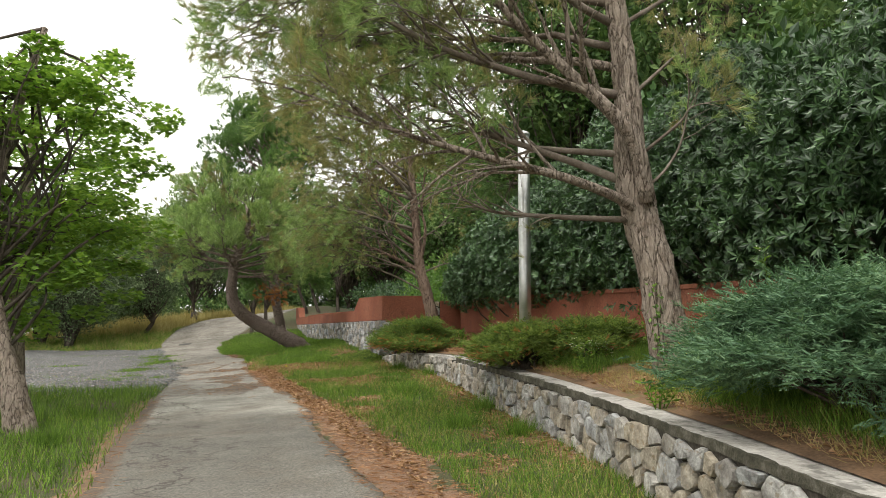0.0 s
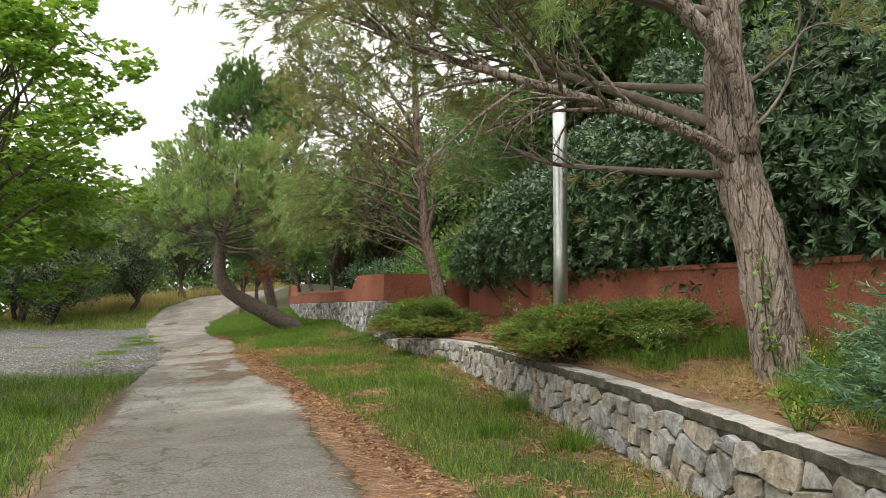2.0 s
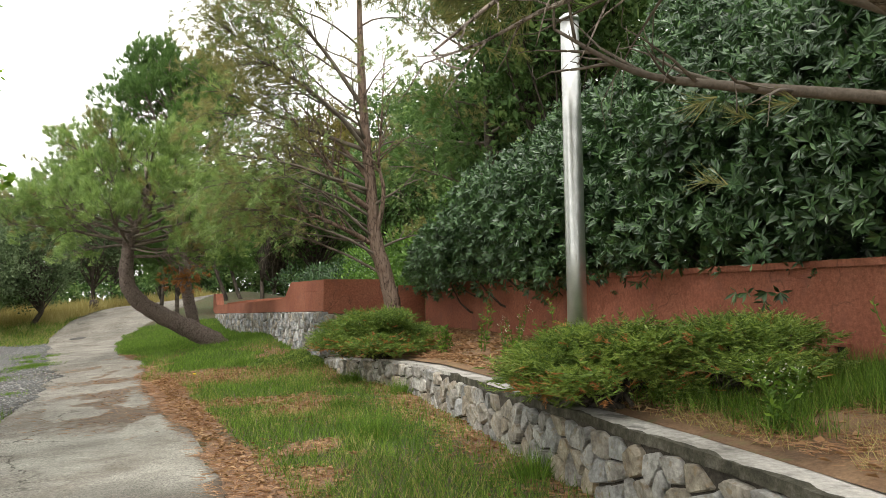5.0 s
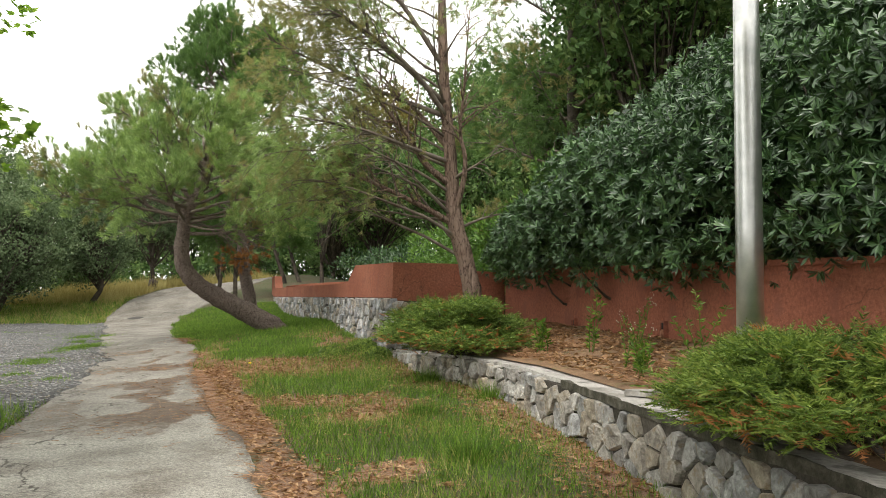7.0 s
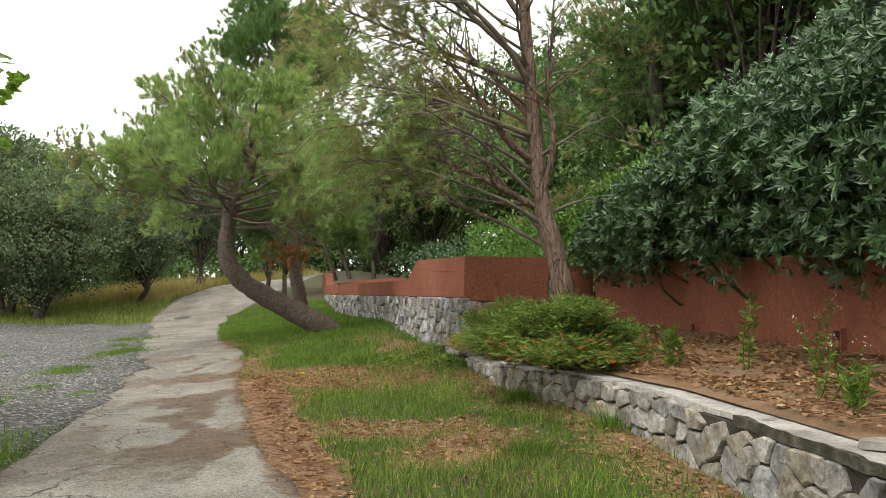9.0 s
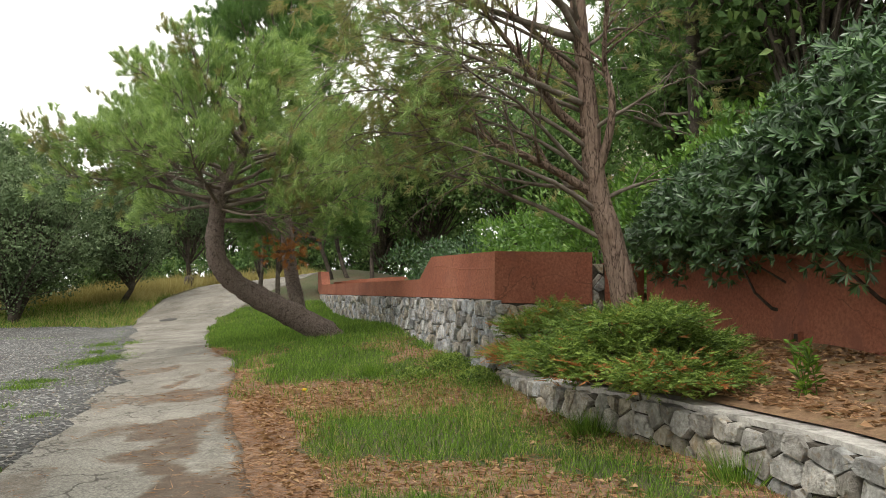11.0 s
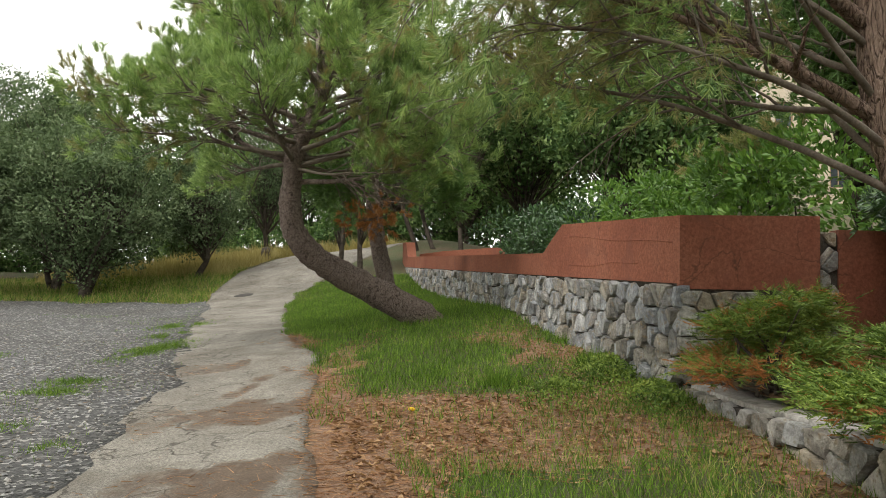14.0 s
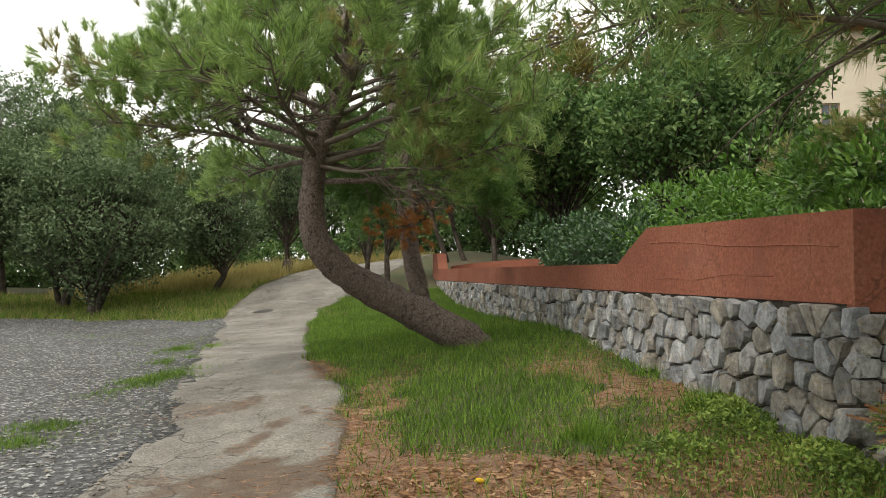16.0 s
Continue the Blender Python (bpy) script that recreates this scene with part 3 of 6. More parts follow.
road.data.attributes.new("rim", "FLOAT", "POINT").data.foreach_set("value", ss(1.5, 0.1, rc[:, 0] - along(PATH_L, rc[:, 1])).astype(np.float32))


# ---- walls ----
def solid_between(name, front, back, bottom, top, mat):
    """A wall body along a plan line: rows of (x, y) front and back, with z bottom and top per row."""
    front, back = np.asarray(front, float), np.asarray(back, float)
    k = len(front)
    rows = [np.column_stack([front, bottom]), np.column_stack([front, top]), np.column_stack([back, top]), np.column_stack([back, bottom])]
    v = np.stack(rows, 1).reshape(-1, 3)
    f = []
    for i in range(k - 1):
        for j in range(4):
            f.append((i * 4 + j, i * 4 + (j + 1) % 4, (i + 1) * 4 + (j + 1) % 4, (i + 1) * 4 + j))
    f += [(3, 2, 1, 0), tuple((k - 1) * 4 + j for j in range(4))]
    return piece(name, v, np.array(f), mat)


def clip_poly(poly, a, b):
    """Keeps the part of poly nearer to a than to b."""
    mid, nrm = (a + b) / 2, b - a
    out = []
    for i in range(len(poly)):
        p, q = poly[i], poly[(i + 1) % len(poly)]
        dp, dq = np.dot(p - mid, nrm), np.dot(q - mid, nrm)
        if dp <= 0:
            out.append(p)
        if dp * dq < 0:
            out.append(p + (q - p) * dp / (dp - dq))
    return out


def rubble(length, height, w, h):
    """Irregular fitted stones for a wall face: polygons in (along, up)."""
    seeds = []
    rows = max(2, round(height / h))
    for r in range(-1, rows + 1):
        x = RNG.uniform(-w, 0)
        while x < length + w:
            seeds.append((x, (r + 0.5) * height / rows + RNG.uniform(-0.42, 0.42) * h))
            x += w * RNG.uniform(0.5, 1.6)
    seeds = np.array(seeds)
    cells = []
    for s in seeds:
        if not (0 < s[0] < length and 0 < s[1] < height):
            continue
        near = seeds[np.argsort(np.sum((seeds - s) ** 2, 1))[1:18]]
        poly = [s + np.array(c) for c in ((-w * 1.6, -h * 1.6), (w * 1.6, -h * 1.6), (w * 1.6, h * 1.6), (-w * 1.6, h * 1.6))]
        for q in near:
            poly = clip_poly(poly, s, q)
        poly = np.array([np.clip(p, (0, 0), (length, height)) for p in poly])
        keep = [poly[i] for i in range(len(poly)) if np.linalg.norm(poly[i] - poly[i - 1]) > 0.015]
        if len(keep) >= 3:
            cells.append(np.array(keep))
    return cells


def stone_mesh(poly, at, gap, proud):
    """A cushion-shaped stone on its polygon; at(u, up, out) gives the place. Returns verts, faces."""
    c = poly.mean(0)
    size = np.linalg.norm(poly - c, axis=1).mean()
    k = len(poly)
    rim = c + (poly - c) * (1 - gap / max(size, 0.04))
    # corners cut so that the outline is rounded
    cut = np.concatenate([[rim[i] * 0.92 + rim[i - 1] * 0.08, rim[i] * 0.92 + rim[(i + 1) % k] * 0.08] for i in range(k)])
    k = len(cut)
    tilt = RNG.uniform(-0.42, 0.42, 2)
    proud = proud * RNG.uniform(0.55, 1.5)
    verts = []
    for shrink, out in ((1.0, -0.05), (1.0, proud * 0.45), (0.9, proud * 0.95)):
        for q in c + (cut - c) * shrink:
            d = (q - c) / max(size, 0.04)
            verts.append(at(q[0], q[1], out * (1 + (np.dot(d, tilt) + RNG.uniform(-0.1, 0.1)) * (out > 0))))
    verts.append(at(c[0], c[1], proud * RNG.uniform(0.85, 1.15)))
    f = []
    for ring in (0, 1):
        for i in range(k):
            a, b = ring * k + i, ring * k + (i + 1) % k
            f += [(a, b, b + k), (a, b + k, a + k)]
    f += [(2 * k + i, 2 * k + (i + 1) % k, 3 * k) for i in range(k)]
    return np.array(verts), np.array(f)


def face_stones(wall, line, bottom, top, w, h, gap, proud, mat, near):
    """Stones over a wall's face; those for which near(place) holds are pieces of their own, the rest are joined."""
    line = np.asarray(line, float)
    seg = np.linalg.norm(np.diff(line, axis=0), axis=1)
    dist = np.concatenate([[0], np.cumsum(seg)])
    high = float(np.max(np.asarray(top) - np.asarray(bottom)))

    def at(u, up, out):
        x, y = np.interp(u, dist, line[:, 0]), np.interp(u, dist, line[:, 1])
        i = min(max(np.searchsorted(dist, u) - 1, 0), len(seg) - 1)
        d = (line[i + 1] - line[i]) / seg[i]
        zt, zb = np.interp(u, dist, top), np.interp(u, dist, bottom)
        return (x - d[1] * out, y + d[0] * out, zt - (high - up) * 1.0)

    rest, count = Bag(), 0
    for poly in rubble(dist[-1], high, w, h):
        c = poly.mean(0)
        here = at(c[0], c[1], 0)
        if here[2] < np.interp(c[0], dist, bottom) - h * 0.5:
            continue
        v, f = stone_mesh(poly, at, gap, proud)
        if near(here) and count < 300:
            piece("stone", v, f, mat, wall)
            count += 1
        else:
            rest.add(v, f)
    if rest.n:
        tagged(rest.make("stonework", mat, wall, "", False), kind="stuff")


ys = np.linspace(-6, 19.8, 60)
front = np.column_stack([along(WALL_FRONT, ys), ys])
back = front + [0.34, 0.1]
cap_z = along(CAP_Z, ys)
low_bottom = land(front[:, 0], ys) - 0.25
retaining_wall = tagged(solid_between("retaining_wall", front, back, low_bottom, cap_z - 0.05, MORTAR), "low rubble limestone retaining wall with cement cap", "wall", "", "structure")
cys = np.arange(-6, 19.8, 0.07)
cfront = np.column_stack([along(WALL_FRONT, cys), cys])
crag = fbm(cys * 3.1, cys * 0 + 2.0, 61) - 0.5
ctop = along(CAP_Z, cys) + 0.02 * (fbm(cys * 1.7, cys * 0, 62) - 0.5)
cap = solid_between("wall_cap", cfront - np.column_stack([0.012 + 0.06 * crag - 0.06 * ss(12.5, 14.0, cys), 0 * crag]), cfront + [0.4, 0.12], ctop - 0.04, ctop, CAPSTONE)
cap.parent = retaining_wall
tagged(cap, "weathered grey cement coping")
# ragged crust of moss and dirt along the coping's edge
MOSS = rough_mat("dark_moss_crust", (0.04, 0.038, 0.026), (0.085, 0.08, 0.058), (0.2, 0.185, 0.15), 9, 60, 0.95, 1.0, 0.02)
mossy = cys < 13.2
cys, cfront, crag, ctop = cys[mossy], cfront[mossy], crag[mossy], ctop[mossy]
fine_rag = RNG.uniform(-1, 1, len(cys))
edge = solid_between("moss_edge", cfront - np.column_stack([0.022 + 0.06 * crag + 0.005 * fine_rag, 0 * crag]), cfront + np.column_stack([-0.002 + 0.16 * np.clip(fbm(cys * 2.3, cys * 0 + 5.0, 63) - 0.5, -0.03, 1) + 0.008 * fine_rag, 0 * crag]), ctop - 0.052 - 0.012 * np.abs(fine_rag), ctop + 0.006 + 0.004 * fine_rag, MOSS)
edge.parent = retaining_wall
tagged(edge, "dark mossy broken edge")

# stone terrace wall with a red parapet
g0, g1 = np.array(GARDEN[0]), np.array(GARDEN[1])
gt = np.linspace(0, 1, 30)
gl = g0 + (g1 - g0) * gt[:, None]
gdir = (g1 - g0) / np.linalg.norm(g1 - g0)
gn = np.array([gdir[1], -gdir[0]])
band_bottom = 2.25 + 0.5 * gt
garden_wall = tagged(solid_between("garden_wall", gl, gl + gn * 0.3, land(gl[:, 0], gl[:, 1]) - 0.4, band_bottom, MORTAR), "grey limestone rubble terrace wall", "wall", "", "structure")


def parapet_top(s):
    """Height of the red parapet s metres from its corner."""
    low = 2.55 + 0.0262 * s
    high_ = 2.86 + 0.045 * s
    end = np.where(s > 19.6, 0.5 * ss(19.6, 19.8, s), 0)
    return np.where(s < 3.3, high_, low + (high_ - low) * (1 - np.clip((s - 3.3) / 0.85, 0, 1))) + end


glen = np.linalg.norm(g1 - g0)
ps = np.unique(np.concatenate([np.linspace(0, 3.3, 8), np.linspace(3.3, 4.15, 6), np.linspace(4.15, 19.6, 14), np.linspace(19.6, glen, 4)]))
pl = g0 + gdir * ps[:, None]
parapet = tagged(solid_between("red_parapet", pl - gn * 0.025, pl + gn * 0.28, 2.25 + 0.5 * ps / glen - 0.004, parapet_top(ps), RED), "terracotta-red rendered parapet with stepped top", "parapet", "", "structure")
rt = np.array([(-1.54, 19.815), (-0.9, 19.95), (-0.25, 20.09), (0.5, 20.25)])
seam = Bag()
sm = np.linspace(0.15, 3.2, 24)
seam.tube(np.column_stack([g0 + gdir * sm[:, None] - gn * 0.026, 2.25 + 0.5 * sm / glen + 0.36 + 0.05 * sm + 0.012 * np.sin(sm * 3.1)]), np.full(24, 0.004), 6, 0.3)
sm2 = np.linspace(0.9, 3.0, 14)
seam.tube(np.column_stack([g0 + gdir * sm2[:, None] - gn * 0.026, 2.25 + 0.5 * sm2 / glen + 0.22 - 0.03 * sm2 + 0.015 * np.sin(sm2 * 5)]), np.full(14, 0.003), 6, 0.3)
seam.make("casting_seam", RED, parapet)
rt3 = rt[:3]
return_wall = tagged(solid_between("red_return_wall", rt3, rt3 + [0.0, 0.28], [2.2] * 3, [2.86, 2.87, 2.88], RED), "terracotta-red rendered side wall", "wall", "", "structure")
return_base = tagged(solid_between("return_wall_base", rt3 + [0.03, 0.035], rt3 + [0.0, 0.27], [1.0] * 3, [2.197] * 3, MORTAR), "grey rubble stone base under the red wall", "wall", "", "structure")
jb = np.array([(-0.246, 20.12), (-0.08, 20.155)])
jamb = tagged(solid_between("stone_jamb", jb, jb + [0.0, 0.25], [1.0] * 2, [2.72] * 2, MORTAR), "narrow rubble stone jamb between two red walls", "wall", "", "structure")
we = np.array([(-0.076, 20.13), (0.46, 20.24)])
wall_end = tagged(solid_between("red_wall_end", we, we + [0.0, 0.25], [1.0] * 2, [2.76] * 2, RED), "terracotta-red rendered end of the boundary wall", "wall", "", "structure")

by = np.linspace(-8, 20.1, 40)
bl = np.column_stack([back_x(by), by])
red_wall = tagged(solid_between("red_wall", bl, bl + [0.25, 0.05], bed(bl[:, 0], by) - 0.4, back_top(by), RED), "terracotta-red rendered boundary wall", "wall", "", "structure")
ledge = solid_between("wall_ledge", bl - [0.03, 0], bl + [0.28, 0.05], back_top(by) - 0.003, back_top(by) + 0.05, RED)
ledge.parent = red_wall

# bed surface
bu = np.linspace(0, 1, 14)
bys = np.arange(-6, 20.2, 0.25)
BX = (along(WALL_FRONT, bys) + 0.25)[:, None] + (back_x(bys) + 0.1 - along(WALL_FRONT, bys) - 0.25)[:, None] * bu
BY = np.repeat(bys[:, None], len(bu), 1)
BZ = bed(BX, BY) + 0.03 * np.sin(BX * 5 + BY * 2) * np.sin(BY * 3.1) * np.minimum(1, bu * 4)
bi, bj = np.meshgrid(np.arange(len(bys) - 1), np.arange(len(bu) - 1), indexing="ij")
bf = np.stack([bi * len(bu) + bj, bi * len(bu) + bj + 1, (bi + 1) * len(bu) + bj + 1, (bi + 1) * len(bu) + bj], -1).reshape(-1, 4)
planting_bed = tagged(piece("planting_bed", np.stack([BX, BY, BZ], -1).reshape(-1, 3), bf, SOIL, None, "", True), "raised bed of brown soil and litter", "planting bed", "", "structure")
# ground of the terrace and of the garden behind the walls
terr = [(-1.2, 20.15), (0.5, 20.3), (3, 16), (6.4, -8), (40, -8), (40, 70), (-4, 70), (-7.2, 40)]
tv = [(x, y, 2.35 + 0.03 * (y - 20) * (y > 20) - (0.06 * (20 - y) if y < 20 else 0)) for x, y in terr]
terrace = tagged(piece("terrace_ground", tv, [np.array([(0, 1, 5), (1, 2, 4), (2, 3, 4), (1, 4, 5), (0, 5, 6), (0, 6, 7)])], GROUND), "garden ground above the walls", "ground", "", "structure")


# ---- plants ----
def branching(bag, shoots, p0, d0, length, r0, depth, sag=0.25, rise=0.0, wander=0.1, density=7, bare=0.3, sides=6):
    """A limb with side branches; shoots collects (place, direction) where foliage grows."""
    k = 9 if depth == 2 else 5 if depth == 1 else 3
    if d0 is None:
        # a limb given by its own line
        pts = smooth_line(p0, 4)
        k = len(pts) - 1
        length = float(np.linalg.norm(np.diff(pts, axis=0), axis=1).sum())
    else:
        pts = curve_pts(p0, d0, length, k, sag, wander, rise)
    bag.tube(pts, np.linspace(r0, max(r0 * 0.18, 0.0025), k + 1), sides)
    seg = unit(np.gradient(pts, axis=0))
    if depth == 0:
        shoots.append((pts[-1], seg[-1]))
        return
    count = max(3, int(density * length)) if depth == 2 else max(2, int(density * 0.9 * length))
    for s in np.linspace(bare if depth == 2 else 0.35, 1, count):
        i = min(int(s * k), k - 1)
        q = pts[i] + (pts[i + 1] - pts[i]) * (s * k - i if s < 1 else 1)
        side = np.cross(seg[i], rand_dirs(1)[0])
        d = unit(seg[i] * RNG.uniform(0.5, 1.1) + unit(side) * 0.8 + np.array([0, 0, 0.12]))
        ln = length * RNG.uniform(0.22, 0.42) * (1.15 - 0.6 * s)
        branching(bag, shoots, q, d, max(ln, 0.12), r0 * 0.42 * (1.1 - 0.6 * s), depth - 1, sag, rise, wander, density, bare, 4 if depth == 2 else 3)
    shoots.append((pts[-1], seg[-1]))


def pine(label, trunk_pts, radii, bark, needle, limbs, per=16, length=0.13, width=0.006, density=7, tufts=1, jitter=0.06, lump=0.05, upward=0.25, needle2=None, share=0.0, grows=None, drawn=()):
    """A pine: limbs are (height along the trunk 0..1, direction, length, radius, sag, rise, bare). grows(places) tells where needles are left."""
    ctrl = np.asarray(trunk_pts, float)
    tree = root("pine_tree", ctrl[0], label, "tree")
    line = smooth_line(ctrl, 6)
    rr = np.interp(np.linspace(0, 1, len(line)), np.linspace(0, 1, len(radii)), radii)
    tb = Bag()
    tb.tube(line, rr, 18, lump)
    tb.make("trunk", bark, tree)
    shoots = []
    for pts, r, bare in drawn:
        lb = Bag()
        branching(lb, shoots, pts, None, 0, r, 2, 0.2, 0.0, 0.09, density, bare)
        lb.make("branch", bark if r > 0.05 else TWIG, tree)
    for s, d, ln, r, sag, rise, bare in limbs:
        i = s * (len(line) - 1)
        q = line[int(i)] + (line[min(int(i) + 1, len(line) - 1)] - line[int(i)]) * (i - int(i))
        lb = Bag()
        branching(lb, shoots, q, d, ln, r, 2, sag, rise, 0.09, density, bare)
        lb.make("branch", TWIG if r < 0.05 else bark, tree)
    at, di = np.array([a for a, _ in shoots]), np.array([b for _, b in shoots])
    if grows is not None:
        q = RNG.random(len(at)) < grows(at)
        at, di = at[q], di[q]
    rusty = fbm(at[:, 0] * 1.4 + at[:, 2], at[:, 1] * 1.4 + at[:, 2] * 0.7, 51) + RNG.uniform(-0.1, 0.1, len(at))
    sel = rusty > np.quantile(rusty, 1 - share) if share else np.zeros(len(at), bool)
    at, di, sel = np.repeat(at, tufts, 0), np.repeat(di, tufts, 0), np.repeat(sel, tufts)
    at = at + RNG.standard_normal(at.shape) * jitter
    di = unit(di + [0, 0, upward] + RNG.standard_normal(di.shape) * 0.35)
    for nm, mask, mt in (("crown", ~sel, needle), ("crown_patch", sel, needle2)):
        if mask.any():
            v, f = tuft_needles(at[mask], di[mask], per, length, width)
            piece(nm, v, f, mt, tree)
    return tree


def clump_points(centers, radii, per, squash=0.8):
    """Places and outward directions on the shells of many small clumps."""
    c, r = np.repeat(centers, per, 0), np.repeat(radii, per)[:, None]
    d = rand_dirs(len(c))
    d[:, 2] = np.abs(d[:, 2]) * 0.9 + d[:, 2] * 0.1 + 0.0
    flip = RNG.random(len(c)) < 0.28
    d[flip, 2] *= -1
    rad = r * (0.55 + 0.45 * RNG.random((len(c), 1)) ** 0.5)
    return c + d * rad * [1, 1, squash], d


def broadleaf(name, label, base, height, crown_c, crown_r, leafm, barkm, trunks=1, trunk_r=0.14, clumps=60, per=120, leaf=(0.09, 0.05), clump_r=(0.35, 0.7), lean=(0, 0), whorl=1, stems=None):
    base, crown_c, crown_r = np.array(base, float), np.array(crown_c, float), np.array(crown_r, float)
    tree = root(name, base, label, "tree" if name.endswith("tree") else "shrub")
    d = rand_dirs(clumps)
    cen = crown_c + d * crown_r * RNG.uniform(0.35, 1.0, (clumps, 1)) ** 0.6
    rad = RNG.uniform(*clump_r, clumps)
    for t in range(trunks):
        tb = Bag()
        ang = RNG.uniform(0, 6.28)
        foot = base + np.array([np.cos(ang), np.sin(ang), 0]) * 0.22 * (trunks > 1)
        foot[2] -= 0.1
        top = crown_c + (rand_dirs(1)[0] * crown_r * 0.45)
        mid = foot * 0.6 + top * 0.4 + RNG.standard_normal(3) * 0.15 * [1, 1, 0.3] + np.array([*lean, 0])
        line = smooth_line([foot, foot * 0.75 + mid * 0.25 + RNG.standard_normal(3) * 0.05, mid, top], 5)
        tb.tube(line, np.linspace(trunk_r, trunk_r * 0.3, len(line)), 10, 0.05)
        tb.make("trunk", barkm, tree)
        lb = Bag()
        for c in cen[t::trunks]:
            i = RNG.integers(len(line) // 2, len(line))
            q = line[i]
            m2 = (q + c) / 2 + RNG.standard_normal(3) * 0.15
            lb.tube(smooth_line([q, m2, c], 3), np.linspace(trunk_r * 0.25, 0.008, 7), 5)
        if lb.n:
            tagged(lb.make("branchwork", barkm, tree), kind="stuff")
    at, out = clump_points(cen, rad, per)
    at, out = np.repeat(at, whorl, 0), np.repeat(out, whorl, 0)
    dirs = unit(out * 0.6 + rand_dirs(len(at)) * 0.9 + [0, 0, 0.1])
    v, f = leaves(at, dirs, leaf[0] * RNG.uniform(0.65, 1.2, len(at)), leaf[1] * RNG.uniform(0.7, 1.15, len(at)), 0.2)
    piece("crown", v, f, leafm, tree)
    return tree


# the pine that leans to the path from the bed
T1 = [(2.30, 7.65, 1.2), (2.21, 7.65, 1.6), (2.11, 7.66, 2.28), (1.97, 7.68, 2.86), (1.89, 7.66, 3.25), (1.87, 7.65, 4.0), (1.82, 7.65, 4.6), (1.72, 7.6, 5.3), (1.6, 7.6, 6.4), (1.5, 7.6, 7.6)]
D1 = [
    ([(1.82, 7.65, 2.79), (1.34, 7.6, 2.8), (0.77, 7.6, 2.83), (0.42, 7.6, 2.88), (0.09, 7.6, 3.05)], 0.035, 0.35),
    ([(1.94, 7.6, 2.88), (1.61, 7.4, 3.0), (1.14, 7.2, 3.12), (0.62, 7.1, 3.23), (0.11, 7.0, 3.34), (-0.42, 7.0, 3.5), (-0.87, 7.0, 3.7), (-1.4, 7.0, 3.9)], 0.055, 0.3),
    ([(1.82, 7.65, 3.17), (1.47, 7.8, 3.36), (1.02, 8.0, 3.58), (0.39, 8.2, 3.87), (-0.13, 8.4, 4.21), (-0.87, 8.5, 4.5), (-1.6, 8.6, 4.75)], 0.05, 0.35),
    ([(2.0, 7.52, 2.95), (1.88, 7.4, 3.47), (1.67, 7.35, 3.76), (1.33, 7.3, 4.08), (0.95, 7.25, 4.42), (0.6, 7.2, 4.77), (0.3, 7.2, 5.2), (-0.2, 7.1, 5.8)], 0.095, 0.35),
    ([(1.83, 7.65, 3.46), (1.28, 7.9, 3.56), (0.82, 8.3, 3.73), (0.22, 8.6, 4.0), (-0.5, 8.9, 4.3)], 0.04, 0.4),
    ([(1.8, 7.65, 4.07), (1.22, 7.5, 4.12), (0.63, 7.4, 4.24), (-0.05, 7.3, 4.44), (-0.8, 7.3, 4.84), (-1.6, 7.2, 5.1), (-2.2, 7.2, 5.2)], 0.05, 0.35),
    ([(2.05, 7.65, 3.13), (2.25, 7.7, 3.32), (2.42, 7.7, 3.62), (2.51, 7.7, 4.1), (2.48, 7.7, 4.63)], 0.018, 0.5),
    ([(1.95, 7.65, 4.1), (2.35, 7.9, 4.5), (2.8, 8.2, 4.96)], 0.025, 0.6),
    ([(2.02, 7.65, 3.48), (2.38, 7.6, 3.78), (2.48, 7.5, 3.91), (2.8, 7.4, 3.95)], 0.02, 0.6),
]
L1 = [
    (0.62, (-1.0, 0.0, 0.35), 4.0, 0.05, 0.35, 0.1, 0.4),
    (0.66, (-0.8, 0.5, 0.3), 3.4, 0.045, 0.3, 0.1, 0.4),
    (0.70, (-0.9, -0.3, 0.3), 3.8, 0.045, 0.35, 0.1, 0.4),
    (0.74, (-0.9, 0.2, 0.3), 3.8, 0.045, 0.35, 0.1, 0.4),
    (0.78, (-0.9, 0.4, 0.3), 3.6, 0.045, 0.35, 0.1, 0.35),
    (0.85, (-0.8, 0.1, 0.4), 3.2, 0.04, 0.3, 0.1, 0.35),
    (0.70, (0.8, 0.3, 0.35), 2.2, 0.03, 0.3, 0.1, 0.4),
    (0.78, (0.8, -0.3, 0.3), 2.2, 0.03, 0.3, 0.1, 0.4),
    (0.9, (0.5, 0.5, 0.6), 2.0, 0.03, 0.2, 0.1, 0.3),
]
pine("grey-barked pine leaning over the low wall, bare lower limbs", T1, (0.24, 0.2, 0.185, 0.18, 0.17, 0.13, 0.12, 0.1, 0.07, 0.03), BARK1, NEEDLE_B, L1, 30, 0.14, 0.0055, 6.5, 4, 0.08, 0.05, 0.15, NEEDLE_G, 0.45, lambda p: np.clip(ss(3.2, 3.8, p[:, 2]) * ss(1.0, 0.0, p[:, 0] - 1.5 * ss(4.3, 5.3, p[:, 2])) + 0.5 * ss(2.2, 2.7, p[:, 0]) * ss(3.6, 4.0, p[:, 2]), 0.03, 1), D1)

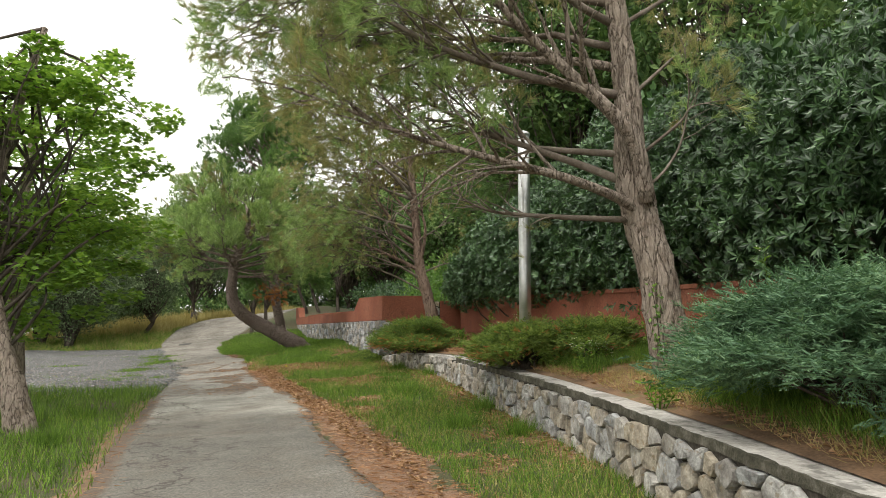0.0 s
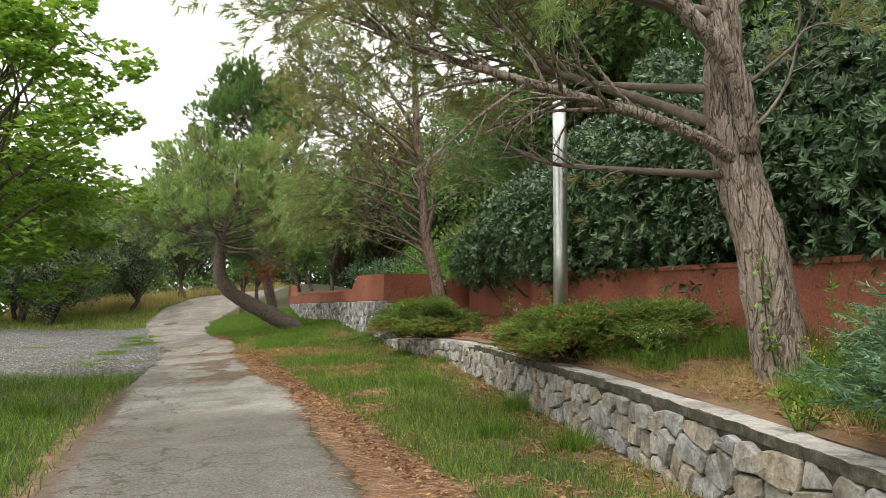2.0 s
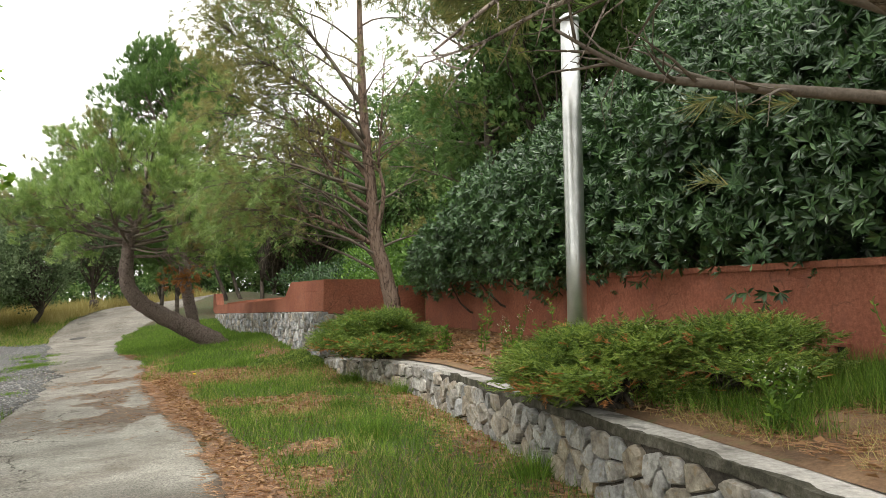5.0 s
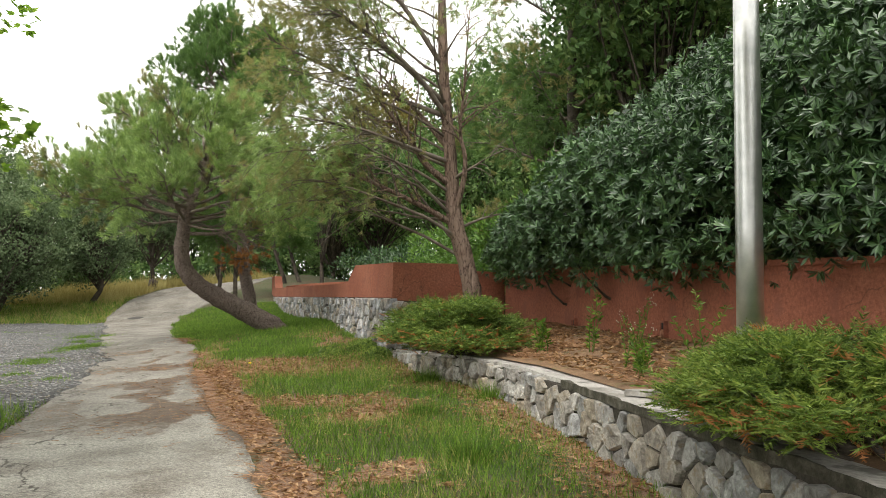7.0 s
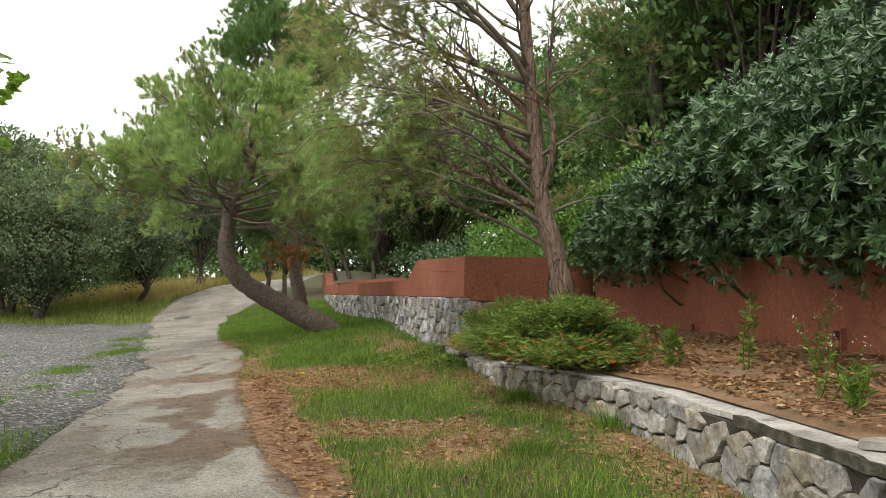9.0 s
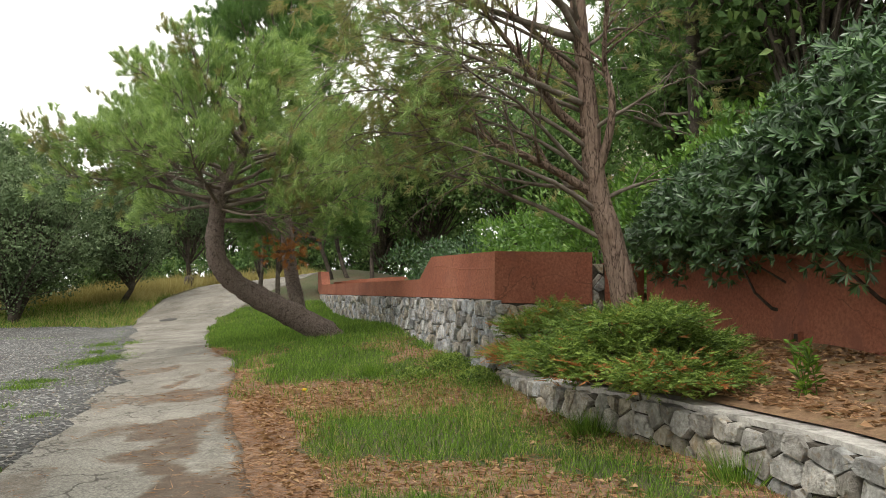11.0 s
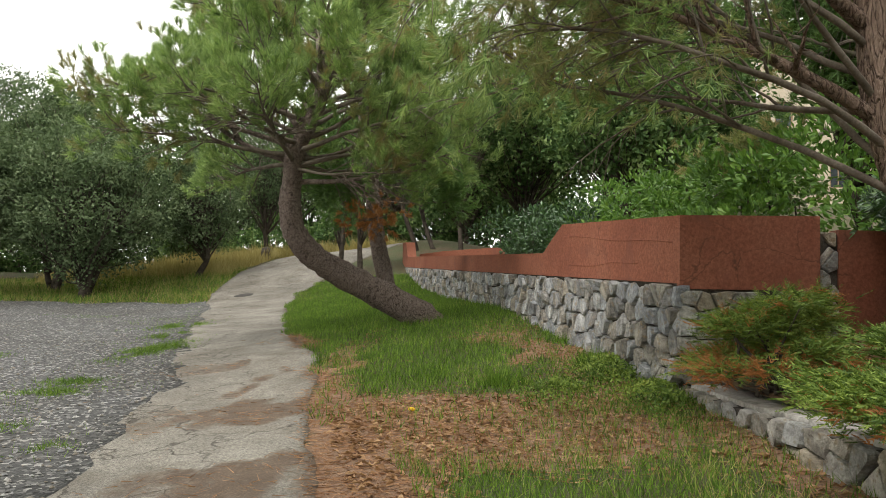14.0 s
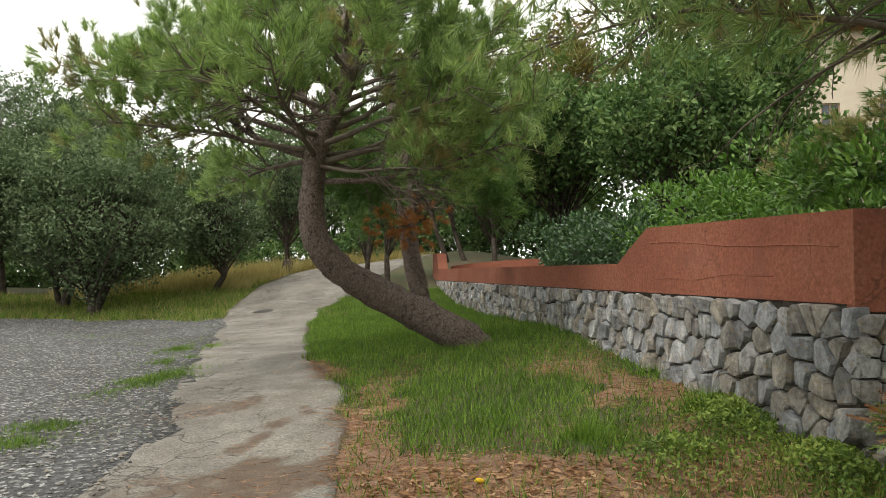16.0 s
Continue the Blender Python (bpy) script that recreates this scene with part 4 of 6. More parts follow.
# the second pine, by the corner of the red wall
T2 = [(-0.12, 18.07, 1.45), (-0.2, 18.07, 2.0), (-0.36, 18.07, 2.75), (-0.55, 18.08, 3.4), (-0.62, 18.08, 4.2), (-0.72, 18.08, 5.2), (-0.8, 18.05, 6.3), (-0.85, 18.0, 7.8), (-0.9, 18.0, 9.2)]
L2 = []
for i in range(24):
    s = 0.26 + 0.72 * i / 24
    a = [3.14, 2.6, 3.7, 0.4, 4.4, 2.9, 3.4, 5.4][i % 8] + RNG.uniform(-0.3, 0.3)
    left = max(0.0, -math.cos(a))
    L2.append((s, (math.cos(a), math.sin(a), 0.62), (1.1 + 1.9 * left) * (1.12 - 0.35 * s) + 0.25, 0.029 * (1.2 - 0.6 * s), 1.0, 0.1, 0.35))
D2 = [
    ([(-0.57, 18.08, 3.34), (-0.94, 17.95, 3.53), (-1.5, 17.8, 3.77), (-2.0, 17.7, 3.96), (-2.6, 17.6, 4.1)], 0.055, 0.3),
    ([(-0.6, 18.08, 3.93), (-1.0, 17.9, 4.21), (-1.31, 17.8, 4.64), (-1.69, 17.7, 5.08), (-2.0, 17.6, 5.5)], 0.06, 0.35),
    ([(-0.6, 18.08, 3.4), (-1.13, 18.2, 3.45), (-1.5, 18.3, 3.53), (-2.2, 18.4, 3.62)], 0.03, 0.35),
    ([(-0.55, 18.06, 3.5), (-0.44, 17.9, 3.95), (-0.42, 17.85, 4.33), (-0.5, 17.85, 4.75), (-0.45, 17.85, 5.5), (-0.4, 17.8, 6.6)], 0.055, 0.5),
    ([(-0.66, 18.08, 4.5), (-1.13, 18.2, 5.08), (-1.5, 18.3, 5.45), (-2.0, 18.4, 6.0)], 0.052, 0.4),
    ([(-0.66, 18.08, 4.3), (-1.3, 17.6, 4.42), (-2.0, 17.3, 4.6), (-2.9, 17.1, 4.7)], 0.04, 0.35),
    ([(-0.72, 18.05, 5.2), (-1.6, 17.8, 5.9), (-2.6, 17.6, 6.6), (-3.4, 17.5, 7.2)], 0.045, 0.3),
    ([(-0.78, 18.05, 5.8), (-1.5, 17.9, 6.8), (-2.3, 17.7, 7.6), (-3.0, 17.6, 8.1)], 0.045, 0.3),
    ([(-0.7, 18.05, 5.0), (-1.7, 18.2, 5.4), (-2.8, 18.3, 5.9), (-3.6, 18.4, 6.3)], 0.045, 0.3),
    ([(-0.7, 18.08, 5.0), (-1.2, 17.5, 5.5), (-1.9, 17.2, 6.0), (-2.6, 17.0, 6.3)], 0.045, 0.4),
]
pine("reddish-barked pine with browning needles beside the red wall", T2, (0.18, 0.15, 0.13, 0.12, 0.1, 0.085, 0.07, 0.045, 0.02), BARK2, NEEDLE_B, L2, 28, 0.13, 0.0064, 6.5, 3, 0.09, 0.05, 0.1, NEEDLE_G, 0.4, lambda p: np.clip(0.1 + 0.75 * ss(-1.3, -2.3, p[:, 0]) + 0.4 * ss(5.0, 6.4, p[:, 2]) + 0.3 * ss(0.3, 0.9, p[:, 0]), 0, 1) * ss(-4.1, -3.7, p[:, 0]) * ss(3.1, 3.8, p[:, 2]), D2)

# the bowed pine on the lawn
T3 = [(-4.35, 25.75, 1.25), (-4.71, 25.65, 1.62), (-5.38, 25.45, 2.0), (-5.97, 25.2, 2.32), (-6.40, 24.9, 2.62), (-6.64, 24.7, 2.98), (-6.69, 24.6, 3.35), (-6.66, 24.55, 3.8), (-6.6, 24.5, 4.2), (-6.35, 24.5, 4.75), (-6.2, 24.5, 5.3), (-6.25, 24.5, 5.95)]
L3 = [(0.66, (0.8, 0.5, 0.1), 2.4, 0.03, 0.15, 0.0, 0.35), (0.68, (0.75, -0.5, 0.05), 2.2, 0.03, 0.15, 0.0, 0.35), (0.69, (0.5, 0.8, 0.1), 2.2, 0.03, 0.1, 0.0, 0.35), (0.7, (-0.4, 0.8, 0.1), 2.2, 0.03, 0.1, 0.0, 0.35), (0.71, (0.2, -0.9, 0.15), 2.0, 0.03, 0.1, 0.0, 0.35), (0.63, (1.0, 0.05, 0.12), 2.9, 0.05, 0.0, 0.1, 0.25), (0.7, (-0.9, 0.1, 0.15), 2.8, 0.06, 0.0, 0.25, 0.3), (0.74, (-0.95, -0.2, 0.4), 3.2, 0.05, 0.0, 0.1, 0.3), (0.78, (-0.9, 0.3, 0.5), 3.0, 0.05, 0.0, 0.1, 0.3)]
for i in range(28):
    s = 0.68 + 0.31 * (i / 28)
    a = i * 2.4
    L3.append((s, (math.cos(a), math.sin(a), 0.1 + 0.42 * (i / 28)), 2.75 - 1.0 * i / 28 + 0.25 * max(0, -math.cos(a)), 0.045, 0.1, 0.2, 0.35))
pine("bowed pine with curving scaly trunk and dense green crown", T3, (0.27, 0.26, 0.235, 0.215, 0.2, 0.185, 0.17, 0.155, 0.14, 0.11, 0.09, 0.05), BARK3, NEEDLE_G, L3, 54, 0.17, 0.0085, 7.4, 2, 0.07, 0.06, 0.75, NEEDLE_B, 0.12, lambda p: np.maximum(ss(4.2, 4.8, p[:, 2]), 0.8 * ss(3.5, 3.9, p[:, 2]) * ss(0.9, 1.4, np.abs(p[:, 0] + 6.5))))

# tall umbrella pine standing behind the bowed one
T4 = [(-5.72, 28.5, 1.4), (-5.9, 28.5, 2.3), (-6.1, 28.5, 3.2), (-6.3, 28.7, 4.6), (-6.7, 29.4, 6.6), (-7.1, 30.6, 8.6), (-7.2, 31.0, 9.8)]
L4 = [(0.72 + 0.27 * (i / 30), (math.cos(i * 2.4), math.sin(i * 2.4), 0.3 + 0.6 * i / 30), 2.6 - 0.7 * i / 30, 0.05, 0.0, 0.25, 0.4) for i in range(30)]
L4 += [(0.42 + 0.012 * i, (math.cos(i * 2.1), math.sin(i * 2.1), 0.15), 1.7, 0.03, 0.3, 0.1, 0.4) for i in range(9)]
umbrella = pine("tall umbrella pine with rough straight trunk and dense dark crown", T4, (0.2, 0.18, 0.17, 0.15, 0.13, 0.1, 0.05), BARK3, NEEDLE_D, L4, 40, 0.2, 0.015, 6, 3, 0.1, 0.05, 0.7)
rb = Bag()
rust_at = np.array([-5.97, 27.75, 3.5]) + RNG.standard_normal((70, 3)) * [0.26, 0.22, 0.17]
for q in rust_at[::3]:
    rb.tube(smooth_line([(-6.14, 28.42, 3.45), (np.array([-6.12, 28.3, 3.5]) + q) / 2 + [0, 0, 0.05], q], 3), np.linspace(0.012, 0.003, 7), 4)
rb.make("dead_branch", TWIG, umbrella, "dead twig")
v_r, f_r = tuft_needles(rust_at, unit(rust_at - [-6.0, 28.2, 3.45] + RNG.standard_normal((70, 3)) * 0.15), 60, 0.15, 0.010)
piece("dead_needles", v_r, f_r, NEEDLE_RUST, umbrella, "rust-brown dead needles")

# dark pine behind the hedge and the corner
T6 = [(2.6, 25.0, 2.2), (2.65, 25.0, 5.0), (2.55, 25.0, 8.5), (2.6, 25.0, 12.5)]
L6 = [(0.28 + 0.7 * (i / 26), (math.cos(i * 2.4), math.sin(i * 2.4), 0.15), 3.1 - 1.1 * i / 26, 0.045, 0.3, 0.1, 0.35) for i in range(26)]
pine("tall dark pine behind the hedge with drooping limbs", T6, (0.2, 0.17, 0.12, 0.04), BARKDK, NEEDLE_D, L6, 26, 0.19, 0.0145, 6, 3, 0.14, 0.05, 0.1, NEEDLE_B, 0.3)


# ---- hedge along the red wall ----
def rosettes(at, out, per, leaf, width, open_=0.9):
    """Whorls of leaves round shoot tips."""
    a, o = np.repeat(at, per, 0), np.repeat(out, per, 0)
    ring = unit(np.cross(o, rand_dirs(len(a))))
    d = unit(ring * open_ + o * RNG.uniform(0.2, 0.9, (len(a), 1)))
    return leaves(a, d, leaf * RNG.uniform(0.7, 1.15, len(a)), width, 0.12, unit(o + ring * -0.5))


def hedge_unit(label, y0, y1, top, out, k, leafm, leaf=0.105, width=0.026, per=10, xfun=back_x, low=None, seed_clumps=70):
    """A stretch of evergreen hedge whose face billows over the wall."""
    ym = (y0 + y1) / 2
    h = root("hedge_shrub", (float(xfun(ym)) + 0.7, ym, float(back_top(ym)) - 0.5), label, "hedge", "evergreen hedge")
    n = seed_clumps
    cy = RNG.uniform(y0 - 0.25, y1 + 0.25, n)
    lo = np.array([float(low(v)) if low else float(back_top(v)) for v in cy])
    hi = np.array([float(top(v)) for v in cy])
    t = RNG.random(n) ** 0.85
    cz = lo - 0.02 + (hi - lo + 0.1) * t
    bulge = np.array([float(out(v)) for v in cy])
    cx = np.array([float(xfun(v)) for v in cy]) - bulge * np.sin(np.clip(t * 1.1 + 0.18, 0, 1) * np.pi) ** 0.6 + 0.35 + 1.2 * np.clip(t - 0.55, 0, 1) + RNG.uniform(-0.12, 0.22, n)
    cen = np.column_stack([cx, cy, cz])
    at, o = clump_points(cen, RNG.uniform(0.26, 0.5, n), k // n)
    o = unit(o + [-0.45, 0, 0.25])
    v, f = rosettes(at, o, per, leaf, width)
    piece("foliage", v, f, leafm, h)
    st = Bag()
    for c in cen[::4]:
        foot = np.array([float(xfun(c[1])) + 0.9, c[1] + RNG.uniform(-0.4, 0.4), float(back_top(c[1])) - 0.6])
        st.tube(smooth_line([foot, (foot + c) / 2 + RNG.standard_normal(3) * 0.12, c], 3), np.linspace(0.03, 0.006, 7), 5)
    tagged(st.make("stemwork", BARKDK, h), kind="stuff")
    # dense dark inner growth
    ci = np.column_stack([cx + 0.75, cy, cz - 0.05])
    low_y = np.linspace(y0, y1, 16)
    ci = np.concatenate([ci, np.column_stack([np.array([float(xfun(v)) for v in low_y]) + RNG.uniform(0.35, 0.9, 16), low_y, np.array([float(back_top(v)) for v in low_y]) + RNG.uniform(0.1, 0.6, 16)])])
    at, o = clump_points(ci, np.full(len(ci), 0.6), 42)
    behind = (at[:, 0] > np.array([float(xfun(q)) for q in at[:, 1]]) + 0.3) | (at[:, 2] > np.array([float(back_top(q)) for q in at[:, 1]]) + 0.5)
    at, o = at[behind], o[behind]
    v, f = leaves(at, unit(o + rand_dirs(len(at))), 0.22, 0.12)
    piece("inner_leaves", v, f, LEAF_HEDGE, h)
    return h


def hedge_top(y):
    return np.interp(y, [-8, 4, 8, 11, 13, 15, 17, 18.5, 20], [4.4, 4.6, 4.7, 5.0, 5.2, 4.9, 4.3, 3.9, 3.4]) + 0.25 * math.sin(y * 2.1)


def hedge_out(y):
    return np.interp(y, [-8, 8, 10, 12.5, 14, 15.3, 17.5, 19, 20], [0.3, 0.35, 0.4, 0.6, 0.9, 1.05, 1.0, 0.7, 0.3])


for y0, y1 in ((-2, 2.5), (2.5, 5.5), (5.5, 8), (8, 10), (10, 12), (12, 14), (14, 16), (16, 18), (18, 20)):
    near_k = 2600 if y0 >= 5 else 1200
    hedge_unit("dense dark glossy evergreen shrub growing over the red wall", y0, y1, hedge_top, hedge_out, near_k, LEAF_HEDGE)


# ---- junipers in the bed ----
def juniper(label, base, size, mat, sprays=1500, drape=(0, 0, 0), dead=0.06, twig=0.115, clumps=52):
    """A spreading shrub: layered fans of feathery sprays over dark stems. drape shifts the outer fans."""
    base, size = np.array(base, float), np.array(size, float)
    j = root("juniper_shrub", base, label, "shrub")
    a = RNG.uniform(0, 6.283, clumps)
    rr = RNG.uniform(0.15, 1.0, clumps) ** 0.6
    dome = np.sqrt(np.clip(1 - (rr * 0.93) ** 2, 0.02, 1))
    cen = base + np.column_stack([np.cos(a) * rr * size[0], np.sin(a) * rr * size[1], dome * size[2] * RNG.uniform(0.45, 1.0, clumps)]) + rr[:, None] ** 2 * np.array(drape)
    out = unit((cen - base) * [1, 1, 0.5] + [0, 0, 0.15])
    for c, o in zip(cen, out):
        st = Bag()
        st.tube(smooth_line([base + RNG.standard_normal(3) * [0.1, 0.1, 0.02], (base * 0.6 + c * 0.4) + RNG.standard_normal(3) * 0.06, c], 3), np.linspace(0.02, 0.005, 7), 5)
        st.make("stem", BARKDK, j)
    pick = RNG.integers(0, clumps, sprays)
    off = RNG.standard_normal((sprays, 3)) * [0.115, 0.115, 0.035] * (size.mean() / 0.75)
    p = cen[pick] + off
    d = unit(out[pick] * [0.7, 0.7, 0.25] + unit(off) * [0.7, 0.7, 0.3] + rand_dirs(sprays) * 0.55 + [0, 0, 0.1])
    rows = 7
    side = unit(np.cross(d, unit(rand_dirs(sprays) * 0.5 + [0, 0, 1])))
    t = np.linspace(0.1, 1.0, rows)
    at = p[:, None] + d[:, None] * (t * twig)[None, :, None]
    is_dead = RNG.random(sprays) < dead * (0.4 + 1.8 * (p[:, 2] < base[2] + 0.35 * size[2]))
    made = {True: [], False: []}
    for sg in (-1, 1):
        dd = unit(d[:, None] * 0.9 + side[:, None] * sg * 0.95 + RNG.standard_normal((sprays, rows, 3)) * 0.22)
        ln = (1.15 - t)[None, :] * twig * 0.62 * RNG.uniform(0.6, 1.2, (sprays, rows))
        for k in (True, False):
            q = is_dead == k
            if q.any():
                made[k].append(blades(at[q].reshape(-1, 3), dd[q].reshape(-1, 3), ln[q].ravel(), 0.0105, 0.12)[0])
    for k, nm, mt in ((False, "foliage", mat), (True, "brown_foliage", NEEDLE_RUST)):
        if made[k]:
            v = np.concatenate(made[k])
            piece(nm, v, np.arange(len(v)).reshape(-1, 3), mt, j)
    return j


def on_bed(x, y):
    return (x, y, float(bed(x, y)))


juniper("spreading green juniper by the corner of the red wall", on_bed(-0.48, 16.45), (0.76, 0.9, 0.78), JUNIPER, 7500, (-0.15, -0.1, -0.1), 0.07)
juniper("small juniper with dead rust-brown patches on the wall", on_bed(-1.0, 18.8), (0.5, 0.55, 0.82), JUNIPER, 3000, (-0.12, 0, -0.2), 0.2, 0.14, 30)
juniper("broad green juniper spilling over the low wall", on_bed(1.08, 10.2), (0.55, 0.85, 0.6), JUNIPER, 6500, (-0.1, 0, -0.1), 0.09)
juniper("low juniper beside the steel pole", on_bed(1.85, 9.8), (0.55, 0.75, 0.55), JUNIPER, 3500, (0, 0, 0), 0.08)
juniper("green juniper at the foot of the steel pole", on_bed(1.25, 10.9), (0.55, 0.5, 0.46), JUNIPER, 2400, (0, 0, 0), 0.08)
juniper("large blue-green juniper overhanging the low wall", on_bed(2.68, 4.8), (0.86, 1.05, 1.18), JUNIPER_BLUE, 13000, (-0.2, 0, -0.3), 0.0, 0.14, 60)

# ---- the pole ----
pole = root("steel_pole", (1.215, 11.5, float(bed(1.215, 11.5)) - 0.05), "galvanized steel lamp pole in the planting bed", "pole")
pb = Bag()
px, py, pz = 1.215, 11.5, float(bed(1.215, 11.5))
pb.tube([(px, py, pz - 0.1), (px, py, pz + 1.2), (px, py, pz + 2.4), (px, py, 4.72)], [0.09, 0.09, 0.088, 0.086], 24)
pb.make("shaft", METAL, pole)
pc = Bag()
pc.tube([(px, py, 4.722), (px, py, 4.76), (px, py, 4.79)], [0.095, 0.095, 0.06], 24)
pc.make("end_cap", METAL, pole)

# ---- maples on the other side of the path ----
def maple(label, base, pts, crown_c, crown_r, k, clumps=70):
    t = root("maple_tree", base, label, "tree")
    tb = Bag()
    line = smooth_line(pts, 6)
    tb.tube(line, np.linspace(0.2, 0.05, len(line)), 14, 0.06)
    tb.make("trunk", BARK1, t)
    crown_c, crown_r = np.array(crown_c), np.array(crown_r)
    cen = crown_c + rand_dirs(clumps) * crown_r * RNG.uniform(0.2, 1, (clumps, 1)) ** 0.5
    for c in cen[::2]:
        lb = Bag()
        q = line[RNG.integers(len(line) // 3, len(line))]
        lb.tube(smooth_line([q, (q + c) / 2 + RNG.standard_normal(3) * 0.2 + [0, 0, 0.2], c], 4), np.linspace(0.03, 0.006, 9), 5)
        lb.make("branch", BARKDK, t)
    at, o = clump_points(cen, RNG.uniform(0.25, 0.6, clumps), k // clumps, 0.5)
    nrm = unit(rand_dirs(len(at)) * 0.6 + [0, 0, 1])
    d = unit(np.cross(nrm, rand_dirs(len(at))))
    # lobed leaves: three blades fanned from the stalk
    side = np.cross(nrm, d)
    vs, fs, nv = [], [], 0
    for sp, ln in ((0, 0.11), (0.85, 0.085), (-0.85, 0.085)):
        v, f = leaves(at, unit(d + side * sp), ln, 0.05, 0.05, nrm)
        vs.append(v)
        fs.append(f + nv)
        nv += len(v)
    piece("crown", np.concatenate(vs), np.concatenate(fs), LEAF_MAPLE, t)
    return t


maple("leafy field maple with leaning trunk beside the path", (-5.25, 10.0, 0.4), [(-5.2, 10, 0.2), (-5.45, 10, 0.95), (-5.75, 10.1, 1.7), (-6.2, 10.5, 3.0), (-6.3, 11, 4.6), (-5.9, 11, 6.2)], (-6.0, 11.4, 4.2), (1.8, 2.2, 2.6), 11000, 110)
maple("slender maple behind the verge", (-7.7, 14.2, 0.7), [(-7.7, 14.2, 0.5), (-7.75, 14.2, 1.5), (-7.9, 14.2, 3.0), (-7.6, 14, 5.0), (-7.5, 14, 6.5)], (-7.4, 14.0, 4.2), (1.8, 2.0, 2.6), 6000, 60)

# ---- evergreen oaks beyond the gravel ----
OAKS = [
    ("dense grey-green holm oak with many stems", (-17.3, 36.5), 5, 0.7, 5.6, (2.6, 2.2), 190),
    ("tall grey-green holm oak at the gravel edge", (-19.6, 38.5), 3, 1.0, 7.4, (2.8, 2.4), 190),
    ("rounded olive tree beside the path bend", (-15.4, 40.5), 1, 1.0, 4.7, (1.5, 1.5), 100),
    ("grey-green olive tree at the gravel edge", (-22.5, 35.5), 3, 0.9, 6.4, (2.6, 2.4), 170),
    ("slim tree on the grassy bank", (-14.6, 46.0), 1, 1.7, 6.2, (1.7, 1.6), 80),
    ("tall holm oak behind the others", (-25.0, 42.0), 2, 0.8, 8.6, (3.2, 2.8), 170),
]
for lab, (x, y), tr, lo, hi, rr, cl in OAKS:
    z = float(land(x, y))
    broadleaf("oak_tree", lab, (x, y, z), hi, (x, y, z + (lo + hi) / 2), (rr[0], rr[1], (hi - lo) / 2), LEAF_OLIVE, BARKDK, tr, 0.15, cl, 150, (0.14, 0.075), (0.45, 0.9))

# ---- woods behind the terrace and up the hill ----
WOODS = [
    ("broadleaf_tree", "dense green tree on the terrace behind the corner", (3.5, 28, 2.6), 7.4, (1.5, 1.6, 2.6), LEAF_WOOD, 110),
    ("broadleaf_tree", "green woodland tree behind the terrace", (-3.5, 44, 3.2), 7, (2.8, 2.5, 2.2), LEAF_WOOD, 130),
    ("broadleaf_tree", "spreading woodland tree behind the red parapet", (0.5, 40, 3.0), 6.8, (2.8, 2.5, 2.2), LEAF_WOOD, 130),
    ("broadleaf_tree", "yellowing tree standing behind the wood", (-3.8, 56, 4.0), 13, (2.8, 2.6, 4.0), LEAF_AUTUMN, 120),
    ("broadleaf_tree", "leafy tree above the bright hedge", (2.6, 42, 3.2), 10, (2.6, 3.0, 3.4), LEAF_WOOD, 140),
    ("broadleaf_tree", "tall woodland tree beside the house", (1.5, 50, 3.5), 13, (4.0, 3.0, 4.6), LEAF_WOOD, 140),
    ("broadleaf_tree", "leafy tree in the garden above the wall", (6.5, 28, 3.0), 9.5, (3.0, 3.0, 3.2), LEAF_WOOD, 130),
    ("broadleaf_tree", "tall dark tree behind the hedge and the red wall", (3.9, 22.8, 2.4), 11.5, (2.6, 2.6, 3.8), LEAF_WOOD, 150),
    ("broadleaf_tree", "tall tree behind the hedge", (6.5, 17.5, 2.8), 11.5, (2.8, 3.0, 4.0), LEAF_WOOD, 130),
    ("broadleaf_tree", "tree behind the dark hedge", (8.5, 13, 2.5), 6.5, (3.0, 3.2, 2.4), LEAF_WOOD, 120),
    ("broadleaf_tree", "woodland tree at the path's far bend", (-11.5, 58, 4.0), 10, (4.0, 3.0, 3.6), LEAF_WOOD, 120),
    ("broadleaf_tree", "woodland tree far up the slope", (-18, 60, 4.0), 10, (4.5, 3.0, 3.8), LEAF_WOOD, 120),
    ("broadleaf_tree", "woodland tree beyond the oaks", (-27, 52, 3.0), 9, (4.5, 3.0, 3.4), LEAF_OLIVE, 110),
    ("broadleaf_tree", "woodland tree behind the gravel lot", (-32, 42, 2.0), 9, (4.5, 4.0, 3.4), LEAF_OLIVE, 110),
    ("broadleaf_tree", "dark tree at the edge of the wood", (-6.5, 53, 3.5), 7.5, (3.0, 3.0, 2.6), LEAF_WOOD, 120),
]
for nm, lab, b, hh, rr, lm, cl in WOODS:
    broadleaf(nm, lab, b, hh, (b[0], b[1], b[2] + hh - rr[2] * 0.95), rr, lm, BARKDK, 1, 0.2, cl, 90, (0.24, 0.14), (0.6, 1.1))


